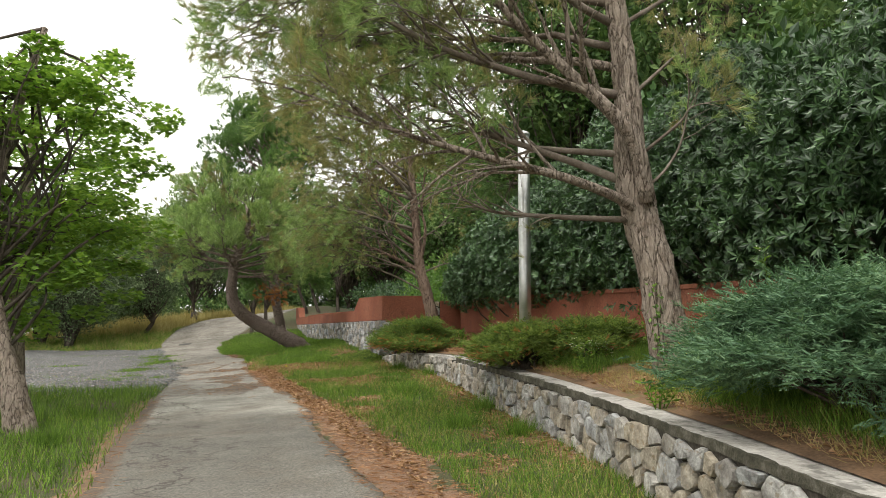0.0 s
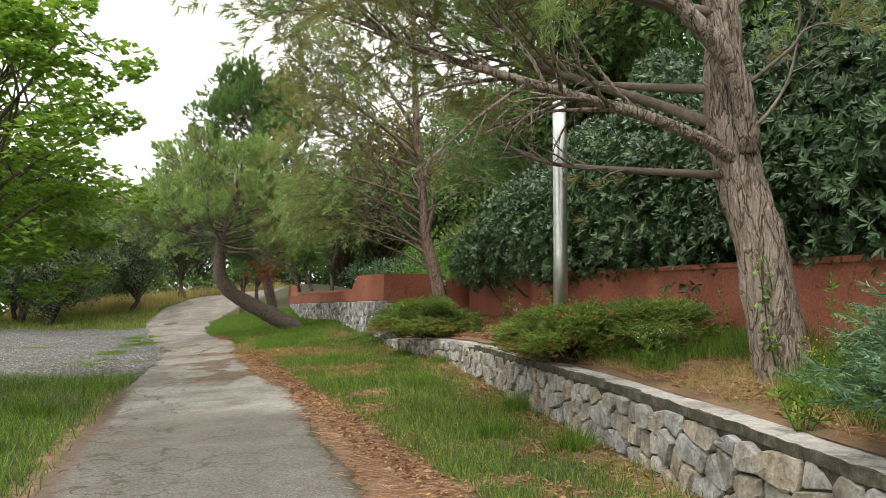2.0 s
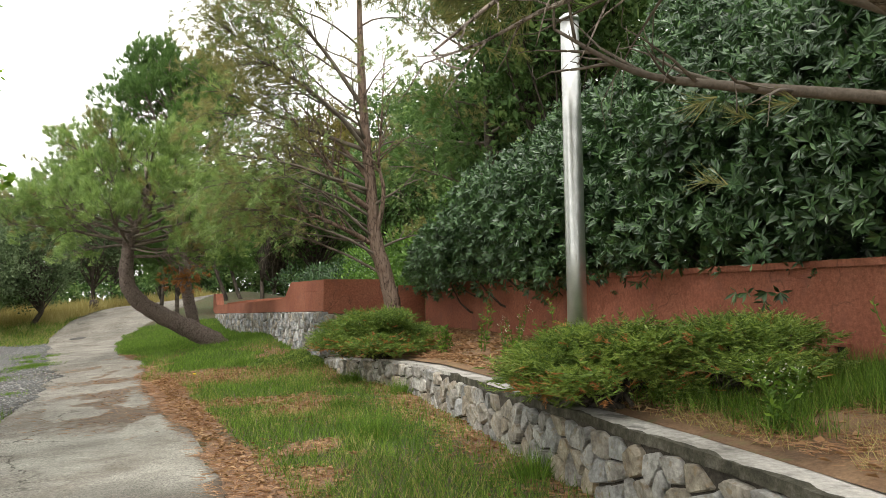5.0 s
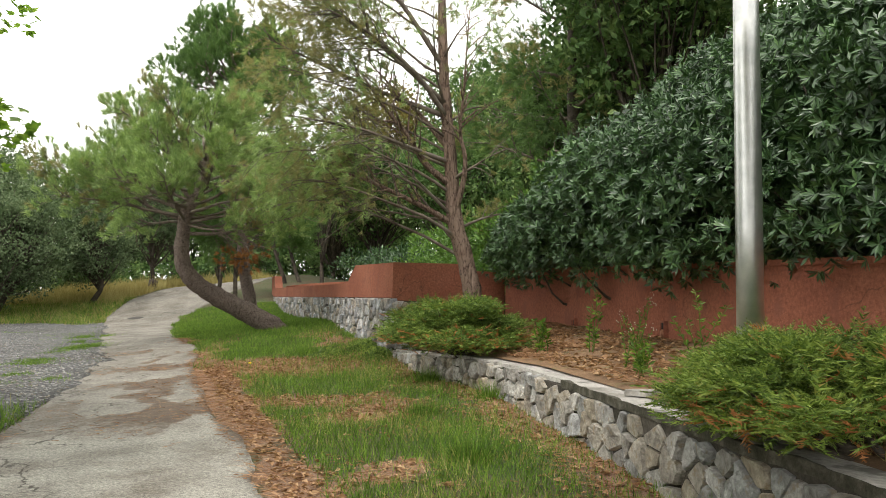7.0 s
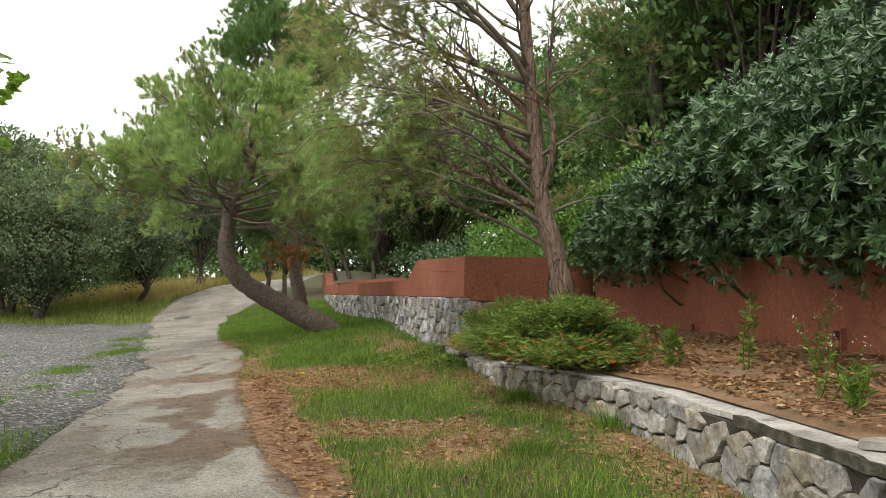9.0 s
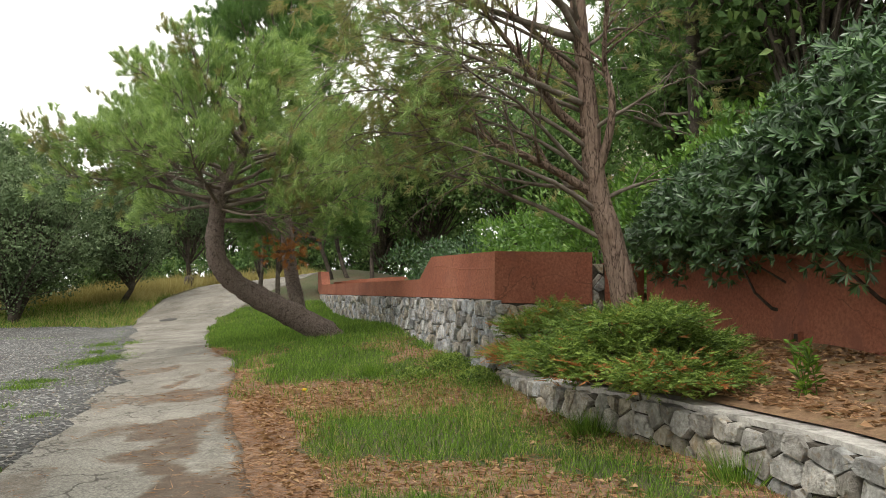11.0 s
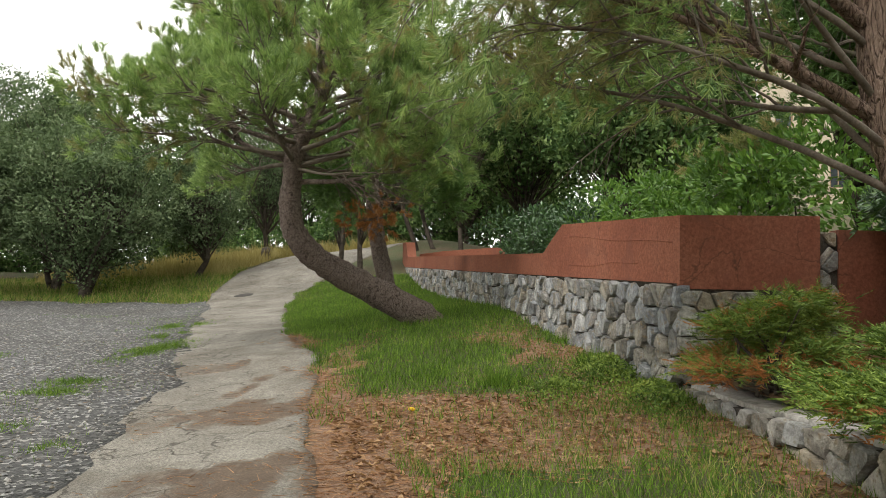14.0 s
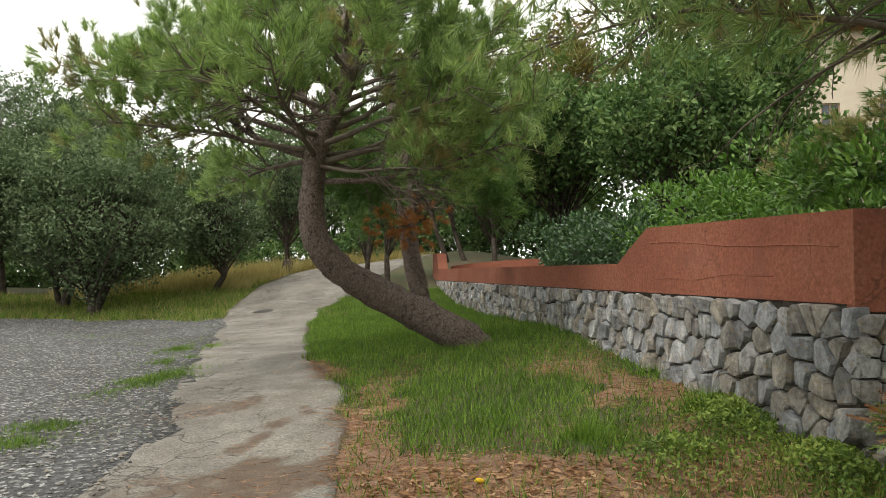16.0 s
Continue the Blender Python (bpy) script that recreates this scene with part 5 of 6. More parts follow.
def garden_hedge(name, label, p0, p1, z0, high, deep, leafm, k, leaf):
    p0, p1 = np.array(p0, float), np.array(p1, float)
    h = root(name, (*((p0 + p1) / 2), z0), label, "hedge")
    n = 90
    t = RNG.random(n)
    cen = np.column_stack([p0 + (p1 - p0) * t[:, None], z0 + high * RNG.uniform(0.1, 0.92, n)])
    cen[:, :2] += RNG.standard_normal((n, 2)) * deep * 0.35
    at, o = clump_points(cen, RNG.uniform(0.4, 0.75, n), k // n)
    v, f = leaves(at, unit(o + rand_dirs(len(at)) * 0.7 + [0, 0, 0.4]), leaf * RNG.uniform(0.7, 1.2, len(at)), leaf * 0.45, 0.15)
    piece("foliage", v, f, leafm, h)
    st = Bag()
    for c in cen[::5]:
        st.tube([(c[0], c[1], z0 - 0.2), (c[0] + 0.05, c[1], (z0 + c[2]) / 2), tuple(c)], [0.04, 0.03, 0.01], 5)
    tagged(st.make("stemwork", BARKDK, h), kind="stuff")


garden_hedge("laurel_hedge", "bright green laurel hedge behind the red parapet", (1.6, 23.0), (-0.6, 35.0), 2.4, 2.4, 1.4, LEAF_LIME, 14000, 0.15)
garden_hedge("laurel_hedge", "bright green laurel shrubs by the corner", (2.4, 19.5), (2.0, 23.5), 2.3, 2.6, 1.2, LEAF_LIME, 8000, 0.13)
garden_hedge("dark_hedge", "dark clipped evergreen hedge on the terrace", (-1.4, 34.0), (-3.6, 42.0), 2.8, 1.7, 1.6, LEAF_HEDGE, 8000, 0.16)


# ---- far woods, understorey and the bank ----
FAR = [(-46, 70, 11), (-38, 62, 10), (-33, 75, 12), (-25, 66, 10), (-21, 72, 11), (-15, 68, 11), (-10, 74, 12), (-6, 64, 10), (-2, 70, 14), (4, 66, 13), (7, 56, 10), (20, 45, 12), (13, 27, 10), (12, 18, 7), (11, 7, 5), (10, -4, 6), (-40, 40, 10), (-40, 25, 9)]
for i, (x, y, hh) in enumerate(FAR):
    z = float(land(x, y)) if x < 3 else 3.0
    broadleaf("broadleaf_tree", "distant green woodland tree", (x, y, z), hh, (x, y, z + hh * 0.55), (4.2, 3.0, hh * 0.45), LEAF_WOOD if i % 3 else LEAF_OLIVE, BARKDK, 1, 0.22, 70, 50, (0.55, 0.32), (0.8, 1.4))
BUSHES = [(-11, 56, 2.4), (-8.5, 57, 2.6), (-14, 58, 2.4), (-17.5, 56, 2.4), (-20.5, 52, 2.2), (-6, 55, 2.8), (-23, 57, 2.4), (-27, 47, 2.2), (-3.2, 56, 3.0), (-0.5, 47, 3.0), (-18.6, 46.5, 1.5), (-21, 44, 2.0)]
for x, y, r in BUSHES:
    z = float(land(x, y)) if x < -4 else 3.2
    broadleaf("bush", "dark green understorey bush", (x, y, z), r, (x, y, z + r * 0.5), (r, r * 0.8, r * 0.75), LEAF_WOOD, BARKDK, 2, 0.06, 45, 60, (0.28, 0.16), (0.4, 0.75))


# slender trunks at the far bend
for x, y, h, ln in ((-9.3, 38.2, 4.0, -0.3), (-8.75, 38.3, 4.2, 0.35), (-7.4, 42.5, 5.0, -1.4), (-6.7, 43.0, 4.6, -0.9), (-5.6, 41.5, 5.0, 0.5)):
    z = float(land(x, y)) - 0.1
    broadleaf("oak_tree", "dark slender tree with sparse low crown", (x, y, z), h, (x + ln, y, z + h), (1.3, 1.2, 0.9), LEAF_WOOD, BARKDK, 1, 0.13, 36, 90, (0.16, 0.09), (0.3, 0.6))

# ---- far end of the terrace ----
fw = np.array([(-6.9, 39.9), (-6.0, 39.4), (-5.0, 38.9), (-4.1, 38.45), (-3.75, 38.3)])
far_parapet = tagged(solid_between("red_far_parapet", fw, fw + [0.1, 0.28], [2.6] * 5, [3.2, 3.3, 3.36, 3.4, 3.05], RED), "terracotta-red low wall closing the terrace", "parapet", "", "structure")

# ---- cream house among the trees ----
CREAM = rough_mat("cream_render", (0.52, 0.44, 0.33), (0.6, 0.52, 0.4), (0.66, 0.58, 0.46), 0.7, 30, 0.9, 0.2, 0.004)
TILE = rough_mat("roof_tile", (0.2, 0.085, 0.05), (0.29, 0.13, 0.075), (0.36, 0.18, 0.11), 2, 20, 0.85, 0.4, 0.01)
FRAME = rough_mat("window_frame", (0.3, 0.2, 0.12), (0.36, 0.25, 0.16), (0.42, 0.3, 0.2), 3, 40, 0.6, 0.2, 0.003)
GLASS, n_, l_, p_ = nodes_of("window_glass")
p_.inputs["Base Color"].default_value, p_.inputs["Roughness"].default_value = (0.05, 0.06, 0.065, 1), 0.05


def box(lo, hi):
    x0, y0, z0 = lo
    x1, y1, z1 = hi
    v = [(x, y, z) for z in (z0, z1) for x, y in ((x0, y0), (x1, y0), (x1, y1), (x0, y1))]
    return np.array(v, float), np.array([(3, 2, 1, 0), (4, 5, 6, 7), (0, 1, 5, 4), (1, 2, 6, 5), (2, 3, 7, 6), (3, 0, 4, 7)])


house = root("house", (15, 64, 3), "cream rendered house with tiled eaves among trees", "house")
HX, HY, HZ = 9.9, 60.0, 17.2
wins = [(11.55, 12.4), (14.6, 12.4), (17.6, 12.4), (11.55, 8.8), (14.6, 8.8), (17.6, 8.8)]
# facade in strips round the window openings
xs = [HX] + sorted({c for wx, _ in wins for c in (wx - 0.5, wx + 0.5)}) + [21.0]
zs = [2.5] + sorted({c for _, wz in wins for c in (wz - 0.75, wz + 0.75)}) + [HZ]
for i in range(len(xs) - 1):
    for k in range(len(zs) - 1):
        if i % 2 == 0 or k % 2 == 0:
            piece("wall", *box((xs[i], HY, zs[k]), (xs[i + 1], HY + 0.3, zs[k + 1])), CREAM, house)
for nm, lo, hi in (("side_wall", (HX, HY + 0.3, 2.5), (HX + 0.3, 70, HZ)), ("side_wall", (20.7, HY + 0.3, 2.5), (21.0, 70, HZ)), ("rear_wall", (HX + 0.3, 69.7, 2.5), (20.7, 70, HZ))):
    piece(nm, *box(lo, hi), CREAM, house)
rv = np.array([(HX - 0.8, HY - 0.9, HZ), (21.8, HY - 0.9, HZ), (21.8, 70.8, HZ), (HX - 0.8, 70.8, HZ), (HX - 0.8, HY - 0.9, HZ + 0.18), (21.8, HY - 0.9, HZ + 0.18), (21.8, 70.8, HZ + 0.18), (HX - 0.8, 70.8, HZ + 0.18), (13, 65, HZ + 2.2), (18, 65, HZ + 2.2)])
piece("roof", rv, [np.array([(3, 2, 1, 0), (0, 1, 5, 4), (1, 2, 6, 5), (2, 3, 7, 6), (3, 0, 4, 7), (4, 5, 9, 8), (6, 7, 8, 9)]), np.array([(5, 6, 9), (7, 4, 8)])], TILE, house)
for wx, wz in wins:
    wb = Bag()
    for lo, hi in (((wx - 0.5, HY + 0.1, wz - 0.75), (wx - 0.42, HY + 0.2, wz + 0.75)), ((wx + 0.42, HY + 0.1, wz - 0.75), (wx + 0.5, HY + 0.2, wz + 0.75)), ((wx - 0.42, HY + 0.1, wz + 0.67), (wx + 0.42, HY + 0.2, wz + 0.75)), ((wx - 0.42, HY + 0.1, wz - 0.75), (wx + 0.42, HY + 0.2, wz - 0.67)), ((wx - 0.03, HY + 0.1, wz - 0.67), (wx + 0.03, HY + 0.2, wz + 0.67))):
        wb.add(*box(lo, hi))
    w_ = wb.make("window", FRAME, house, "", False)
    piece("pane", *box((wx - 0.42, HY + 0.14, wz - 0.67), (wx - 0.03, HY + 0.16, wz + 0.67)), GLASS, w_)
    piece("pane", *box((wx + 0.03, HY + 0.14, wz - 0.67), (wx + 0.42, HY + 0.16, wz + 0.67)), GLASS, w_)
    piece("sill", *box((wx - 0.6, HY - 0.12, wz - 0.83), (wx + 0.6, HY + 0.1, wz - 0.75)), CREAM, w_)
db = Bag()
db.tube([(HX + 0.12, HY - 0.08, 2.5), (HX + 0.12, HY - 0.08, 10), (HX + 0.12, HY - 0.08, HZ)], [0.06, 0.06, 0.06], 10)
db.make("downpipe", METAL, house)


# ---- grass, litter and stones on the ground ----
GRAVEL_MATS = [(-8.9, 24.6, 0.45, 1.3), (-8.3, 21.6, 0.5, 0.35), (-8.2, 20.9, 0.55, 0.3), (-10.3, 28.6, 0.5, 0.9), (-7.8, 19.3, 0.4, 0.35), (-7.6, 17.9, 0.7, 0.4), (-9.6, 26.6, 0.4, 0.6), (-6.7, 18.6, 0.2, 0.25), (-11.5, 23.8, 0.6, 0.4)]

def scatter(k, x0, x1, y0, y1, keep, zfun):
    """k random places in a rectangle, thinned by keep(x, y) 0..1, set on the ground."""
    x, y = RNG.uniform(x0, x1, k), RNG.uniform(y0, y1, k)
    q = RNG.random(k) < keep(x, y)
    x, y = x[q], y[q]
    return np.column_stack([x, y, zfun(x, y)])


def grass_patch(name, label, at, high, mat, wide=0.007, lean=0.35):
    d = unit(RNG.standard_normal((len(at), 3)) * [lean, lean, 0.1] + [0, 0, 1])
    tall = high * (0.55 + 0.8 * fbm(at[:, 0] * 1.5, at[:, 1] * 1.5, 31)) * RNG.uniform(0.5, 1.25, len(at))
    v, f = blades(at - [0, 0, 0.01], d, tall, wide, 0.22)
    return tagged(piece(name, v, f, mat), label, "grass", "", "stuff")


def garden_x(y):
    return np.where(y < 19.85, 50.0, -1.51 - 0.297 * (y - 19.85))


def right_verge(x, y):
    inside = (x > along(GRASS_R, y) - 0.05) & (x < np.where(y < 19.8, along(WALL_FRONT, y), garden_x(y)) - 0.02)
    return inside * (1 - 0.93 * litter_amount(x, y))


def lawn(x, y):
    edge = (fbm(x * 1.5, y * 1.5, 41) - 0.5) * 0.5
    return ((x > along(PATH_R, y) + edge) & (x < garden_x(y) - 0.02)) * (1 - 0.93 * litter_amount(x, y))


def left_verge(x, y):
    return (x < along(PATH_L, y) + 0.05) * (1 - 0.85 * litter_amount(x, y)) * ss(15.9, 15.0, y + 0.25 * (x + 5)) * (0.35 + 0.65 * ss(0.3, 0.5, fbm(x * 0.8, y * 0.8, 3)))


def far_verge(x, y):
    return ((x < along(PATH_L, y)) & (y > 35.3 + 0.3 * np.sin(x * 2))) * 1.0


grass_patch("grass_verge", "green and brown grass between path and low wall", scatter(230000, -5, 2.2, 3, 19.6, right_verge, land), 0.11, GRASS, 0.008)
grass_patch("dry_grass_verge", "dry straw blades among the verge grass", scatter(70000, -5, 2.2, 3, 19.6, lambda x, y: right_verge(x, y) * ss(0.35, 0.65, fbm(x * 1.2, y * 1.2, 23)), land), 0.12, DRYGRASS, 0.006, 0.6)
grass_patch("grass_lawn", "lush green lawn under the bowed pine", scatter(260000, -11, -1.2, 19.2, 38, lawn, land), 0.11, GRASS, 0.011)
grass_patch("grass_left_verge", "tall green grass verge on the open side of the path", scatter(120000, -13, -1.5, 2, 17, left_verge, land), 0.18, GRASS, 0.010)
grass_patch("grass_far_verge", "rough grass under the oaks", scatter(30000, -26, -12.3, 35, 42, far_verge, land), 0.22, GRASS, 0.02)
grass_patch("dry_far_verge", "dry straw among the grass under the oaks", scatter(14000, -26, -12.3, 35, 42, far_verge, land), 0.26, DRYGRASS, 0.016, 0.6)
grass_patch("dry_grass_bank", "dry yellow grass on the bank", scatter(46000, -22, -9.5, 40.5, 54, lambda x, y: ((x < along(PATH_L, y) - 0.2) | (y > 46)) * 1.0, land), 0.6, DRYGRASS, 0.03)
grass_patch("gravel_weeds", "small green weed patches in the gravel", scatter(60000, -16, -5, 15, 35, lambda x, y: ss(0.6, 0.68, fbm(x * 0.7, y * 0.7, 77)) * (x < along(GRAVEL_R, y)), land), 0.07, GRASS, 0.009)
grass_patch("path_edge_grass", "grass fringe along the gravel and path", scatter(40000, -14, -4, 12, 36, lambda x, y: ss(0.3, 0.0, np.abs(x - along(PATH_L, y) + 0.25)) * ss(0.52, 0.62, fbm(x, y, 91)), land), 0.08, GRASS, 0.009)


def flat_dirs(k):
    a = RNG.uniform(0, 6.283, k)
    return np.column_stack([np.cos(a), np.sin(a), RNG.uniform(-0.05, 0.22, k)])


def on_top(x, y):
    on_road = (x > along(PATH_L, y)) & (x < along(PATH_R, y))
    return land(x, y) + np.where(on_road, 0.022, 0.004)


at = scatter(220000, -8, 2.0, 3, 26, lambda x, y: litter_amount(x, y) * np.where(x < along(PATH_R, y) - 0.1, 0.12, 1.0) * (x < np.where(y < 19.8, along(WALL_FRONT, y), garden_x(y))), on_top)
v, f = blades(at + [0, 0, 0.006], unit(flat_dirs(len(at))), RNG.uniform(0.07, 0.17, len(at)), 0.006, 0.05)
tagged(piece("fallen_needles", v, f, LITTER), "rust-brown fallen pine needles", "needle litter", "", "stuff")


def leaf_scatter(name, label, at, size, mat):
    d = unit(flat_dirs(len(at)))
    v, f = leaves(at + [0, 0, 0.008], d, size * RNG.uniform(0.6, 1.3, len(at)), size * 0.55, 0.35, unit(RNG.standard_normal((len(at), 3)) * 0.35 + [0, 0, 1]))
    return tagged(piece(name, v, f, mat), label, "leaf litter", "", "stuff")


leaf_scatter("fallen_leaves", "curled brown fallen leaves on the grass", scatter(26000, -5, 1.5, 6, 20, lambda x, y: litter_amount(x, y) * (x > along(GRASS_R, y) - 0.4) * (x < along(WALL_FRONT, y)) * 0.8, on_top), 0.07, DEADLEAF)


def in_bed(x, y):
    return ((x > along(WALL_FRONT, y) + 0.35) & (x < back_x(y) - 0.03)) * 1.0


leaf_scatter("bed_leaves", "brown fallen leaves in the raised bed", scatter(26000, -1.3, 3.4, 3, 20, lambda x, y: in_bed(x, y) * (0.25 + 0.75 * ss(12, 14, y)), bed), 0.075, DEADLEAF)
at = scatter(110000, -1.0, 3.2, 2, 19, lambda x, y: in_bed(x, y) * np.maximum(ss(0.35, 0.6, fbm(x * 1.3, y * 1.3, 8)), 0.6 * ss(11, 9, y)), bed)
v, f = blades(at + [0, 0, 0.02], unit(flat_dirs(len(at))), RNG.uniform(0.06, 0.14, len(at)), 0.0045, 0.05)
tagged(piece("bed_needles", v, f, LITTER), "fallen pine needles in the raised bed", "needle litter", "", "stuff")
grass_patch("bed_grass", "wild grass in the raised bed", scatter(95000, 0.6, 3.2, 4, 10.2, lambda x, y: in_bed(x, y) * ss(0.36, 0.5, fbm(x * 1.1, y * 1.1, 15)) * ss(0.2, 0.6, x - along(WALL_FRONT, y) - 0.2), bed), 0.24, GRASS, 0.006)
grass_patch("dry_bed_grass", "dry straw grass in the raised bed", scatter(24000, 0.6, 3.2, 3, 10.5, lambda x, y: in_bed(x, y) * ss(0.3, 0.55, fbm(x * 1.6, y * 1.6, 19)), bed), 0.16, DRYGRASS, 0.0045, 0.8)

# gravel tufts: weed mats that spread in the gravel
for x, y, rx, ry in GRAVEL_MATS:
    k = int(1500 * rx * ry / 0.25)
    at = np.column_stack([RNG.normal(x, rx * 0.5, k), RNG.normal(y, ry * 0.5, k)])
    at = at[fbm(at[:, 0] * 3, at[:, 1] * 3, 17) > 0.5]
    at = np.column_stack([at, land(at[:, 0], at[:, 1]) + 0.015])
    d = unit(RNG.standard_normal((len(at), 3)) * [0.6, 0.6, 0.1] + [0, 0, 0.8])
    v, f = blades(at, d, RNG.uniform(0.03, 0.09, len(at)), 0.008, 0.2)
    tagged(piece("weed_mat", v, f, GRASS), "low green weed mat spreading in the gravel", "weeds", "weed mats in the gravel", "stuff")

# pebbles of the gravel lot
octa = np.array([(1, 0, 0), (0, 1, 0), (-1, 0, 0), (0, -1, 0), (0, 0, 0.6), (0, 0, -0.6)])
octf = np.array([(0, 1, 4), (1, 2, 4), (2, 3, 4), (3, 0, 4), (1, 0, 5), (2, 1, 5), (3, 2, 5), (0, 3, 5)])
at = scatter(15000, -15, -5, 14.5, 32, lambda x, y: (x < along(GRAVEL_R, y)) * ss(34, 18, y) * (0.3 + 0.7 * ss(-15, -7, x)), land)
sz = RNG.uniform(0.010, 0.026, (len(at), 1, 1)) * RNG.uniform(0.7, 1.3, (len(at), 6, 3))
ang = RNG.uniform(0, 6.28, len(at))
rot = np.stack([np.stack([np.cos(ang), -np.sin(ang)], -1), np.stack([np.sin(ang), np.cos(ang)], -1)], 1)
pv = octa[None] * sz
pv[..., :2] = np.einsum("nij,nkj->nki", rot, pv[..., :2])
pv = pv + at[:, None] + [0, 0, 0.026]
tagged(piece("gravel_pebbles", pv.reshape(-1, 3), (octf[None] + 6 * np.arange(len(at))[:, None, None]).reshape(-1, 3), rough_mat("pebble", (0.14, 0.14, 0.135), (0.26, 0.255, 0.245), (0.4, 0.39, 0.37), 3, 60, 0.9, 0.3, 0.003, 0.5)), "loose grey gravel pebbles", "gravel", "", "stuff")

# ---- small things ----
# the weep holes' inner shade is put into this colour; no opening is cut
HOLE_SHADE = rough_mat("painted_hole_shade", (0.02, 0.016, 0.014), (0.035, 0.028, 0.024), (0.05, 0.04, 0.035), 8, 40, 0.95, 0.5, 0.004)
DRAIN = rough_mat("cast_iron", (0.03, 0.028, 0.026), (0.06, 0.055, 0.05), (0.1, 0.085, 0.07), 6, 60, 0.7, 0.5, 0.004)


def weep_hole(y, z, w=0.13, h=0.17):
    """A weep opening at the wall's foot: a rough rim and clay pipe round a plate painted as the hole's shade."""
    x = float(back_x(y))
    t = root("weep_hole", (x, y, z), "dark weep hole with broken rim in the red wall", "wall vent", "weep holes in the red wall")
    for nm, lo, hi in (("rim", (x - 0.03, y - w / 2 - 0.02, z + h / 2), (x + 0.02, y + w / 2 + 0.02, z + h / 2 + 0.02)), ("rim", (x - 0.028, y - w / 2 - 0.02, z - h / 2), (x + 0.02, y - w / 2, z + h / 2 - 0.001)), ("rim", (x - 0.028, y + w / 2, z - h / 2), (x + 0.02, y + w / 2 + 0.02, z + h / 2 - 0.001))):
        piece(nm, *box(lo, hi), RED, t)
    piece("shade_plate", *box((x - 0.012, y - w / 2 + 0.001, z - h / 2), (x + 0.02, y + w / 2 - 0.001, z + h / 2 - 0.002)), HOLE_SHADE, t)
    cb = Bag()
    cb.tube([(x - 0.03, y, z - h * 0.2), (x - 0.02, y, z - h * 0.2), (x + 0.0, y, z - h * 0.2)], [0.045, 0.047, 0.047], 12)
    cb.make("pipe", TILE, t, "broken clay pipe end")


for wy, wz in ((17.1, 1.83), (14.75, 1.81), (12.3, 1.72), (9.87, 1.6)):
    weep_hole(wy, wz)

slab_pts = Bag()
a = np.linspace(0, 6.283, 9, endpoint=False)
ring = np.column_stack([np.cos(a) * 0.17 * RNG.uniform(0.8, 1.15, 9), np.sin(a) * 0.1 * RNG.uniform(0.8, 1.15, 9)])
sx, sy = float(along(WALL_FRONT, 12.2)) + 0.3, 12.2
sz0 = float(along(CAP_Z, 12.2))
slab_pts.add(np.concatenate([np.column_stack([ring + [sx, sy], np.full(9, sz0 + 0.002)]), np.column_stack([ring * 0.94 + [sx, sy], np.full(9, sz0 + 0.045)]), [[sx, sy, sz0 + 0.05]]]), np.array([(i, (i + 1) % 9, 9 + (i + 1) % 9) for i in range(9)] + [(i, 9 + (i + 1) % 9, 9 + i) for i in range(9)] + [(9 + i, 9 + (i + 1) % 9, 18) for i in range(9)]))
slab = slab_pts.make("stone_slab", CAPSTONE, None, "", False)
tagged(slab, "loose pale flat stone lying on the wall cap", "stone")

dx, dy = -11.97, 36.4
da = np.linspace(0, 2 * math.pi, 24, endpoint=False)
dv = np.concatenate([np.column_stack([dx + np.cos(da) * r, dy + np.sin(da) * r, np.full(24, h)]) for r, h in ((0.3, 0.0), (0.3, 0.024), (0.28, 0.027), (0.02, 0.027))])
dv[:, 2] += land(dv[:, 0], dv[:, 1])
db = Bag()
db.add(dv, np.array([t for r in range(3) for i in range(24) for t in ((r * 24 + i, r * 24 + (i + 1) % 24, r * 24 + 24 + (i + 1) % 24), (r * 24 + i, r * 24 + 24 + (i + 1) % 24, r * 24 + 24 + i))]))
tagged(db.make("drain_cover", DRAIN), "dark round iron cover set in the path", "drain cover")

tz = float(land(-14.2, 44.6))
tb = Bag()
tb.tube([(-14.2, 44.6, tz - 0.1), (-14.2, 44.6, tz + 0.25), (-14.18, 44.6, tz + 0.5)], [0.26, 0.22, 0.2], 12, 0.05)
tagged(tb.make("tree_stump", BARKDK), "cut tree stump on the dry grass bank", "stump")

fb = Bag()
fx, fy = -3.9, 19.62
fz = float(land(fx, fy)) + 0.03
fb.tube([(fx - 0.035, fy, fz), (fx - 0.02, fy, fz), (fx + 0.01, fy, fz), (fx + 0.032, fy, fz)], [0.004, 0.017, 0.018, 0.005], 10)
tagged(fb.make("fallen_fruit", YELLOW), "small yellow fruit lying in the litter", "fruit")


